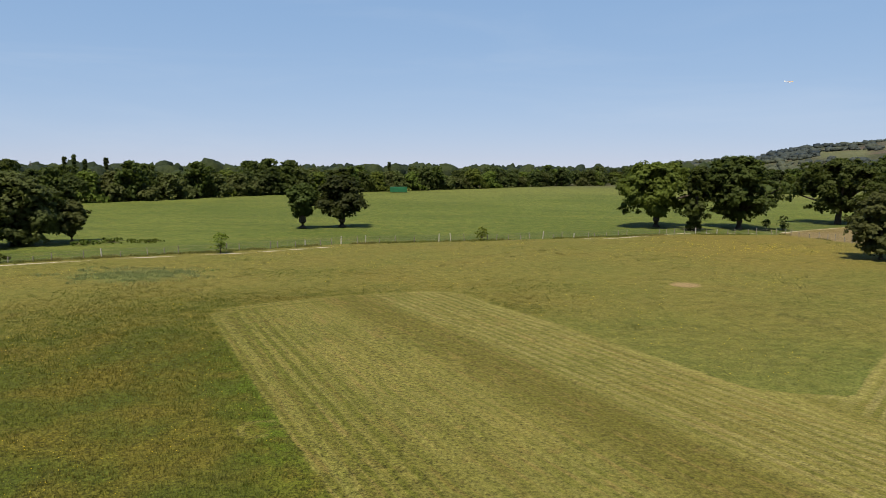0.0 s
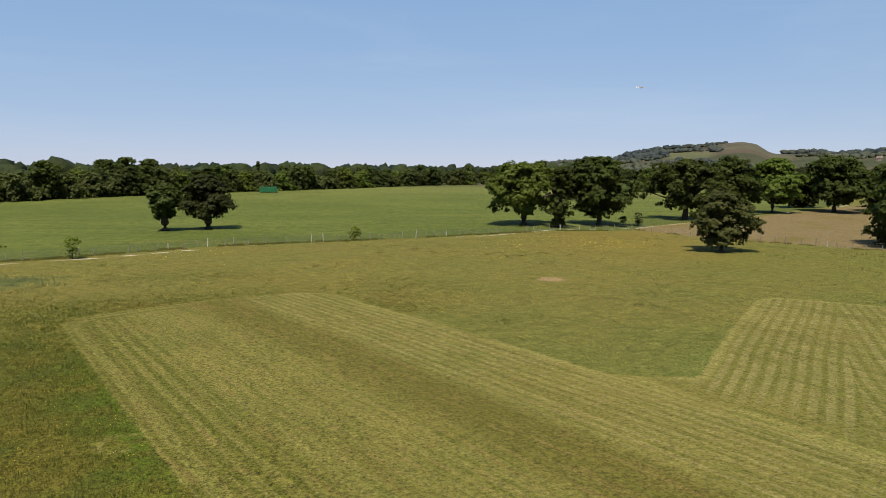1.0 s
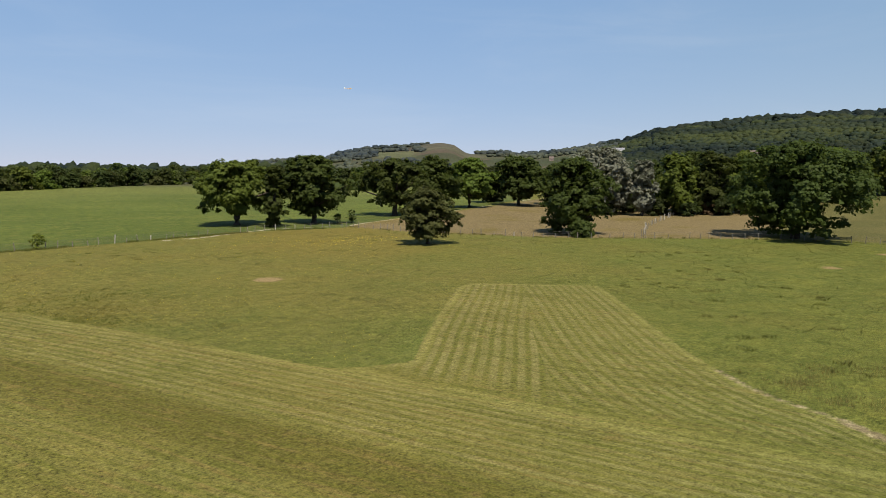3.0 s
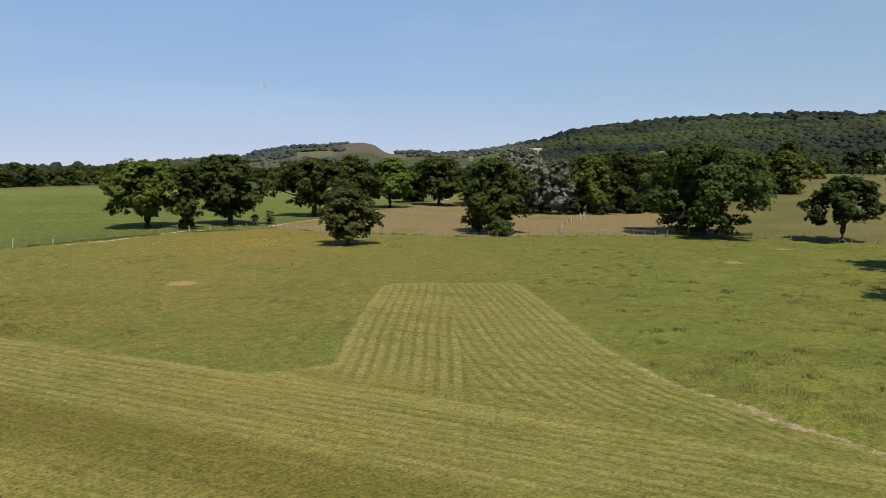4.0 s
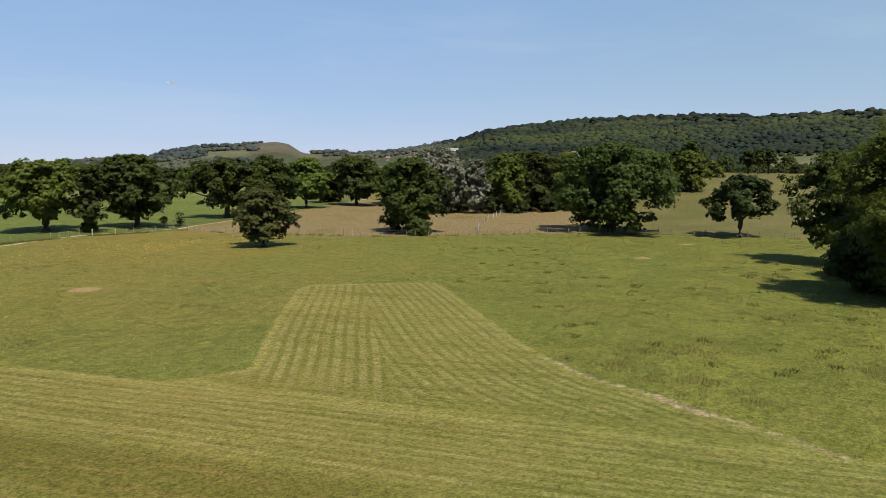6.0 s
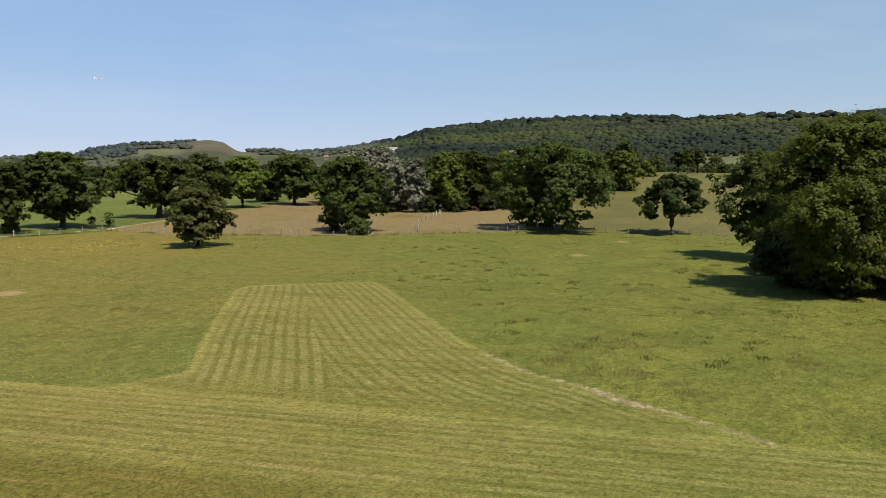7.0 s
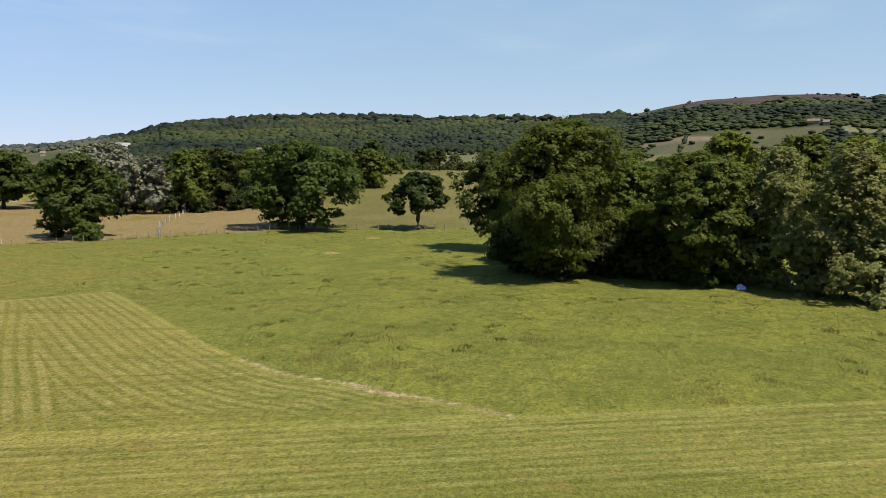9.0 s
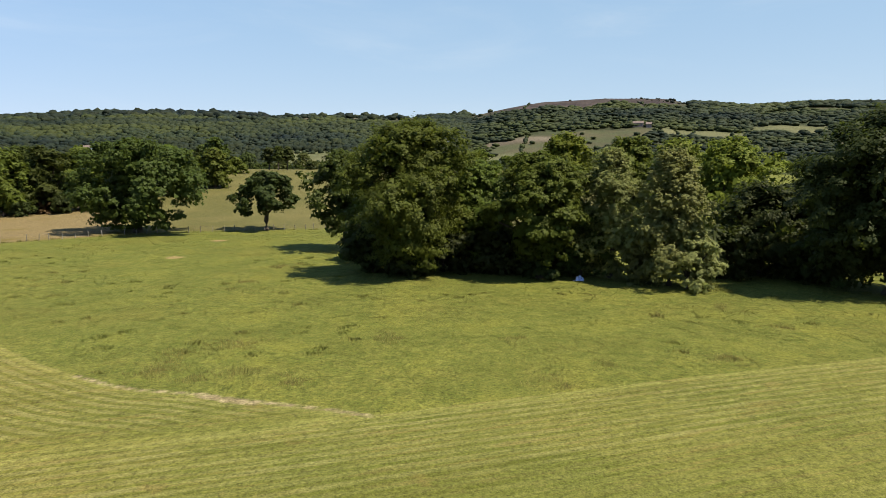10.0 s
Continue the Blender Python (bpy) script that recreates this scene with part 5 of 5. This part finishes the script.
p = p[uneven(p[:, 0], p[:, 1], 0.05) > 0.0]
blades("tussocks", p, np.random.default_rng(3).uniform(0.12, 0.30, len(p)), 60, 0.03, 0.30, "rough tussocks and rushes in the meadow", TUSSOCK, 31, "tussock")
p = meadow_points(32, 220, -20, 43, 24, 110, 1.0)
p = p[uneven(p[:, 0], p[:, 1], 0.07) > 0.15]
blades("tussocks", p, np.random.default_rng(4).uniform(0.12, 0.28, len(p)), 40, 0.02, 0.3, "dark green coarse tufts in the flowering meadow", TUSSOCK, 32, "tussock")


CLUMPS = [(37.2, 20.8), (39.0, 20.4), (37.4, 17.8), (38.6, 15.5), (41.5, 21.4), (44.0, 19.7), (44.3, 17.7), (37.1, 11.9), (59.2, 42.1), (44.4, -14.0), (42.2, -6.4), (38.4, -2.8), (54.6, -21.1), (61.7, -18.2),
          (47.3, 8.4), (48.5, -0.7), (69.0, 27.2), (81.6, 27.9), (84.0, 26.5)]
g6 = np.random.default_rng(66)
p = np.concatenate([np.array(c) + g6.normal(0, (0.75, 0.55), (16, 2)) for c in CLUMPS])
blades("tussocks", p, g6.uniform(0.10, 0.28, len(p)), 26, 0.014, 0.26, "brownish tussocks of rank grass in the meadow", grass_material("rank_grass", (0.190, 0.180, 0.045), (0.400, 0.350, 0.110), (0.400, 0.310, 0.120)), 66, "tussock")


cx, cy = polar(24, 84)
g5 = np.random.default_rng(55)
p = np.stack([cx + g5.normal(0, 3.4, 130), cy + g5.normal(0, 2.4, 130)], -1)
blades("weeds", p, g5.uniform(0.10, 0.32, 130), 40, 0.05, 0.42, "patch of tall blue green nettles in the meadow", grass_material("nettle_leaves", (0.210, 0.255, 0.085), (0.360, 0.395, 0.150), (0.310, 0.310, 0.130)), 55, "nettles")


def verge(line, count, seed):
    rng = np.random.default_rng(seed)
    pts = np.array(resample(line, 0.5))
    p = pts[rng.integers(0, len(pts), count)] + rng.normal(0, 0.45, (count, 2))
    return p[patches(p[:, 0], p[:, 1], 0.35) > -0.35]


p = np.concatenate([verge(FENCE[1:], 900, 51), verge(PASTURE_FENCE, 260, 52)])
blades("verge_grass", p, np.random.default_rng(7).uniform(0.12, 0.42, len(p)), 24, 0.03, 0.25, "tall rough grass and weeds along the fence", TUSSOCK, 51)


def buttercups():
    p = meadow_points(41, 20000, -28, 43, 22, 110, 0.4)
    p = p[uneven(p[:, 0], p[:, 1], 0.12) > -0.15]
    drift = meadow_points(42, 9000, -36, -12, 88, 126, 0.4)
    da, dr = np.degrees(np.arctan2(-drift[:, 0], drift[:, 1])), np.hypot(drift[:, 0], drift[:, 1])
    drift = drift[np.random.default_rng(43).random(len(drift)) < 1.0 * np.exp(-((da + 24.5) / 5.5) ** 2 - ((dr - 113) / 8.5) ** 2)]
    near = len(p)
    p = np.concatenate([p, drift])
    rng = np.random.default_rng(6)
    n = len(p)
    z = land(p[:, 0], p[:, 1]) + rng.uniform(0.15, 0.34, n)
    c = np.stack([p[:, 0], p[:, 1], z], -1)
    s = np.where(np.arange(n) < near, 0.017, 0.034)[:, None] * rng.uniform(0.6, 1.3, n)[:, None]
    a = rng.uniform(0, 6.28, n)
    v = np.stack([c + s * np.stack([np.cos(a + k * 1.5708), np.sin(a + k * 1.5708), np.sin(a * 3 + k) * 0.5], -1) for k in range(4)], 1)
    tagged(new("buttercups", mesh_from("buttercups", v.reshape(-1, 3), np.arange(n * 4).reshape(-1, 4), PETAL)), "yellow buttercups scattered through the long grass", "flower", kind="stuff")


buttercups()


# ---- the model aircraft, flying over the fields ----
SILVER = plain_material("silver_grey_covering", (0.50, 0.49, 0.47), (0.66, 0.65, 0.62), 3.0, 0.45, 0.4)
CAMO = plain_material("brown_camouflage_paint", (0.22, 0.07, 0.05), (0.62, 0.50, 0.44), 9.0, 0.5, 0.4)
NOSE_YELLOW = plain_material("yellow_paint", (0.70, 0.38, 0.02), (0.80, 0.48, 0.03), 4.0, 0.35, 0.5)
WHITE_PAINT = plain_material("white_paint", (0.74, 0.73, 0.71), (0.82, 0.81, 0.79), 4.0, 0.4, 0.4)
BLACK_RUBBER = plain_material("black_rubber", (0.015, 0.015, 0.015), (0.04, 0.04, 0.04), 8.0, 0.8, 0.2)
DARK_MARK = plain_material("dark_marking_paint", (0.05, 0.05, 0.06), (0.09, 0.08, 0.09), 6.0, 0.5, 0.3)
RED_MARK = plain_material("dull_red_marking", (0.40, 0.12, 0.10), (0.52, 0.20, 0.16), 6.0, 0.5, 0.3)


def aerofoil(bm, root, tip, root_chord, tip_chord, thick, dihedral=0.0, axis="y"):
    """A lifting surface from root to tip along an axis, with a rounded front and a thin tail edge."""
    shape = [(0.0, 0.0), (0.08, 0.55), (0.3, 1.0), (0.65, 0.6), (1.0, 0.06), (0.65, -0.25), (0.3, -0.4), (0.08, -0.35)]
    rings = []
    for k in range(7):
        f = k / 6
        c = root_chord + (tip_chord - root_chord) * f
        c *= 1.0 if f < 0.95 else 0.7
        ring = []
        for u, w in shape:
            along_x, up, out = (0.35 - u) * c, w * thick * c, root + (tip - root) * f
            lift = abs(out) * dihedral
            ring.append(bm.verts.new((along_x, out, up + lift) if axis == "y" else (along_x - f * 0.06, up, out)))
        rings.append(ring)
    for a, b in zip(rings, rings[1:]):
        for k in range(8):
            bm.faces.new((a[k], a[(k + 1) % 8], b[(k + 1) % 8], b[k]))
    bm.faces.new(rings[0][::-1]), bm.faces.new(rings[-1])
    bmesh.ops.recalc_face_normals(bm, faces=bm.faces)


def model_aircraft(place):
    thing = tagged(new("model_aircraft"), "low winged model aircraft with yellow nose flying high above the fields", "model plane")
    bm = bmesh.new()
    tube(bm, [(-0.78, 0, 0.03), (-0.6, 0, 0.02), (-0.25, 0, 0.0), (0.1, 0, 0.01), (0.35, 0, 0.01), (0.50, 0, 0.0)], [0.018, 0.034, 0.058, 0.078, 0.078, 0.068], 12)
    part("fuselage", bm, CAMO, thing, "brown camouflaged fuselage")
    bm = bmesh.new()
    tube(bm, [(0.50, 0, 0), (0.60, 0, 0), (0.68, 0, 0), (0.72, 0, 0)], [0.070, 0.060, 0.038, 0.010], 12)
    nose = part("nose", bm, NOSE_YELLOW, thing, "yellow engine cowl")
    bm = bmesh.new()
    for s in (-1, 1):
        box(bm, 0.725, -0.008, s * 0.02, 0.733, 0.008, s * 0.12, 0.003)
    part("propeller", bm, BLACK_RUBBER, nose)
    bm = bmesh.new()
    tube(bm, [(-0.12, 0, 0.06), (0.0, 0, 0.085), (0.14, 0, 0.085), (0.24, 0, 0.06)], [0.015, 0.035, 0.035, 0.015], 10)
    part("canopy", bm, PANE, thing, "dark glazed cockpit canopy")
    for s in (-1, 1):
        bm = bmesh.new()
        aerofoil(bm, s * 0.05, s * 0.92, 0.32, 0.22, 0.10, 0.07)
        wing = part("wing", bm, SILVER, thing, "silver grey wing")
        bm = bmesh.new()
        box(bm, -0.05, s * 0.55 - 0.05, 0.062, 0.03, s * 0.55 + 0.05, 0.072)
        part("marking", bm, DARK_MARK, wing, "dark square wing marking")
        bm = bmesh.new()
        aerofoil(bm, s * 0.02, s * 0.30, 0.17, 0.11, 0.08)
        for v in bm.verts:
            v.co.x -= 0.68
            v.co.z += 0.05
        part("tailplane", bm, SILVER, thing)
        bm = bmesh.new()
        tube(bm, [(0.14, s * 0.28, 0.0), (0.16, s * 0.29, -0.16)], [0.015, 0.012], 6)
        leg = part("undercarriage_leg", bm, WHITE_PAINT, thing)
        bm = bmesh.new()
        tube(bm, [(0.02, s * 0.29, -0.16), (0.10, s * 0.29, -0.15), (0.2, s * 0.29, -0.15), (0.26, s * 0.29, -0.17)], [0.012, 0.032, 0.032, 0.01], 8)
        part("wheel_spat", bm, WHITE_PAINT, leg, "white wheel fairing")
        bm = bmesh.new()
        bmesh.ops.create_cone(bm, cap_ends=True, segments=14, radius1=0.042, radius2=0.042, depth=0.03, matrix=pose(0.16, s * 0.29, -0.19, 90, 0, 0))
        part("wheel", bm, BLACK_RUBBER, leg)
    bm = bmesh.new()
    aerofoil(bm, 0.04, 0.30, 0.22, 0.12, 0.06, axis="z")
    for v in bm.verts:
        v.co.x -= 0.66
    part("fin", bm, WHITE_PAINT, thing, "white tail fin")
    bm = bmesh.new()
    box(bm, -0.42, -0.064, -0.05, -0.29, 0.064, 0.05, 0.01)
    panel = part("side_panel", bm, WHITE_PAINT, thing, "white marking panel")
    bm = bmesh.new()
    box(bm, -0.375, -0.067, -0.02, -0.335, 0.067, 0.02)
    part("marking", bm, RED_MARK, panel)
    thing.matrix_basis = place


model_aircraft(pose(65.3, 135.0, 28.3, 8, -2, -25))

# ---- small things at the edges ----
def tarpaulin(x, y):
    """A torn sheet that hangs in folds over a low branch and trails on the grass."""
    rng = np.random.default_rng(9)
    n = 16
    u, w = np.meshgrid(np.linspace(-1, 1, n), np.linspace(0, 1, n))
    out = 0.16 * np.sin(u * 9 + w * 2) * w + 0.9 * np.clip(w - 0.6, 0, 1) + rng.normal(0, 0.02, u.shape)
    down = 1.15 * (1 - np.clip(w, 0, 0.75) / 0.75) * (1 - 0.35 * np.abs(u) ** 1.5) + 0.05 * np.sin(u * 8) + rng.normal(0, 0.02, u.shape)
    v = np.stack([u * (0.42 + 0.3 * w) + 0.1 * np.sin(w * 5), -out, np.maximum(down, 0.03)], -1).reshape(-1, 3)
    i = np.arange(n * n).reshape(n, n)
    f = np.stack([i[:-1, :-1], i[:-1, 1:], i[1:, 1:], i[1:, :-1]], -1).reshape(-1, 4)
    f = f[rng.random(len(f)) > 0.06]
    ob = tagged(new("tarpaulin", mesh_from("tarpaulin", v, f, TARP, True)), "crumpled pale blue sheeting under the copse trees", "tarpaulin")
    ob.matrix_basis = pose(x, y, height_at(x, y), 0, 0, -95) @ Matrix.Diagonal((0.85, 0.7, 0.5, 1))


tarpaulin(*polar(-95.6, 75.3))
place_tree(81, -54.3, 193, 9.0, 3.0, 0.0, 4600, 0.2, LEAF_BRACKEN, trunk_radius=0.1, lobes=61, name="bracken_bank", label="heap of brown dry bracken below the wood", category="bracken", skirt=0.9, blades=1)
for k, (az, r, w, h) in enumerate([(25.5, 121, 6, 0.8), (23.0, 120, 5, 0.5), (33.0, 101, 4, 1.1), (27.3, 119, 4, 0.8)]):
    place_tree(83 + k, az, r, w, h, 0.0, 2200, 0.13, LEAF_BRIGHT, trunk_radius=0.08, lobes=44, name="bush", label="low green scrub along the field ditch", category="bush", group="ditch scrub", skirt=0.9, blades=1)


def poplar(az, r, tall):
    t = make_tree("poplar_tree", int(abs(az) * 10), 2.3, tall, 1.0, 2600, 0.24, LEAF_WOOD, 0.2, 60, 4, "slim poplar rising above the far wood", "tree", "far poplars", skirt=0.9, belly=0.25, flat=1.3, blades=1)
    stand(t, *polar(az, r))


for az, r, tall in ((28.3, 300, 15.2), (27.7, 300, 16.0), (27.0, 300, 14.2), (25.6, 300, 15.0), (4.4, 365, 14.6)):
    poplar(az, r, tall)


def lattice_mast(az, r, tall):
    thing = tagged(new("lattice_mast"), "thin grey lattice mast far behind the wood", "mast")
    for sx, sy in ((-1, -1), (1, -1), (1, 1), (-1, 1)):
        bm = bmesh.new()
        tube(bm, [(sx * 1.0, sy * 1.0, 0), (sx * 0.25, sy * 0.25, tall)], [0.08, 0.06], 4)
        part("leg", bm, WIRE, thing)
    for k in range(10):
        z, s = tall * k / 10, 1.0 - 0.75 * k / 10
        z2, s2 = tall * (k + 1) / 10, 1.0 - 0.75 * (k + 1) / 10
        bm = bmesh.new()
        tube(bm, [(-s, -s, z), (s2, -s2, z2)], [0.04, 0.04], 4)
        part("brace", bm, WIRE, thing)
    x, y = polar(az, r)
    thing.matrix_basis = pose(x, y, height_at(x, y))


lattice_mast(30.4, 420, 13.9)
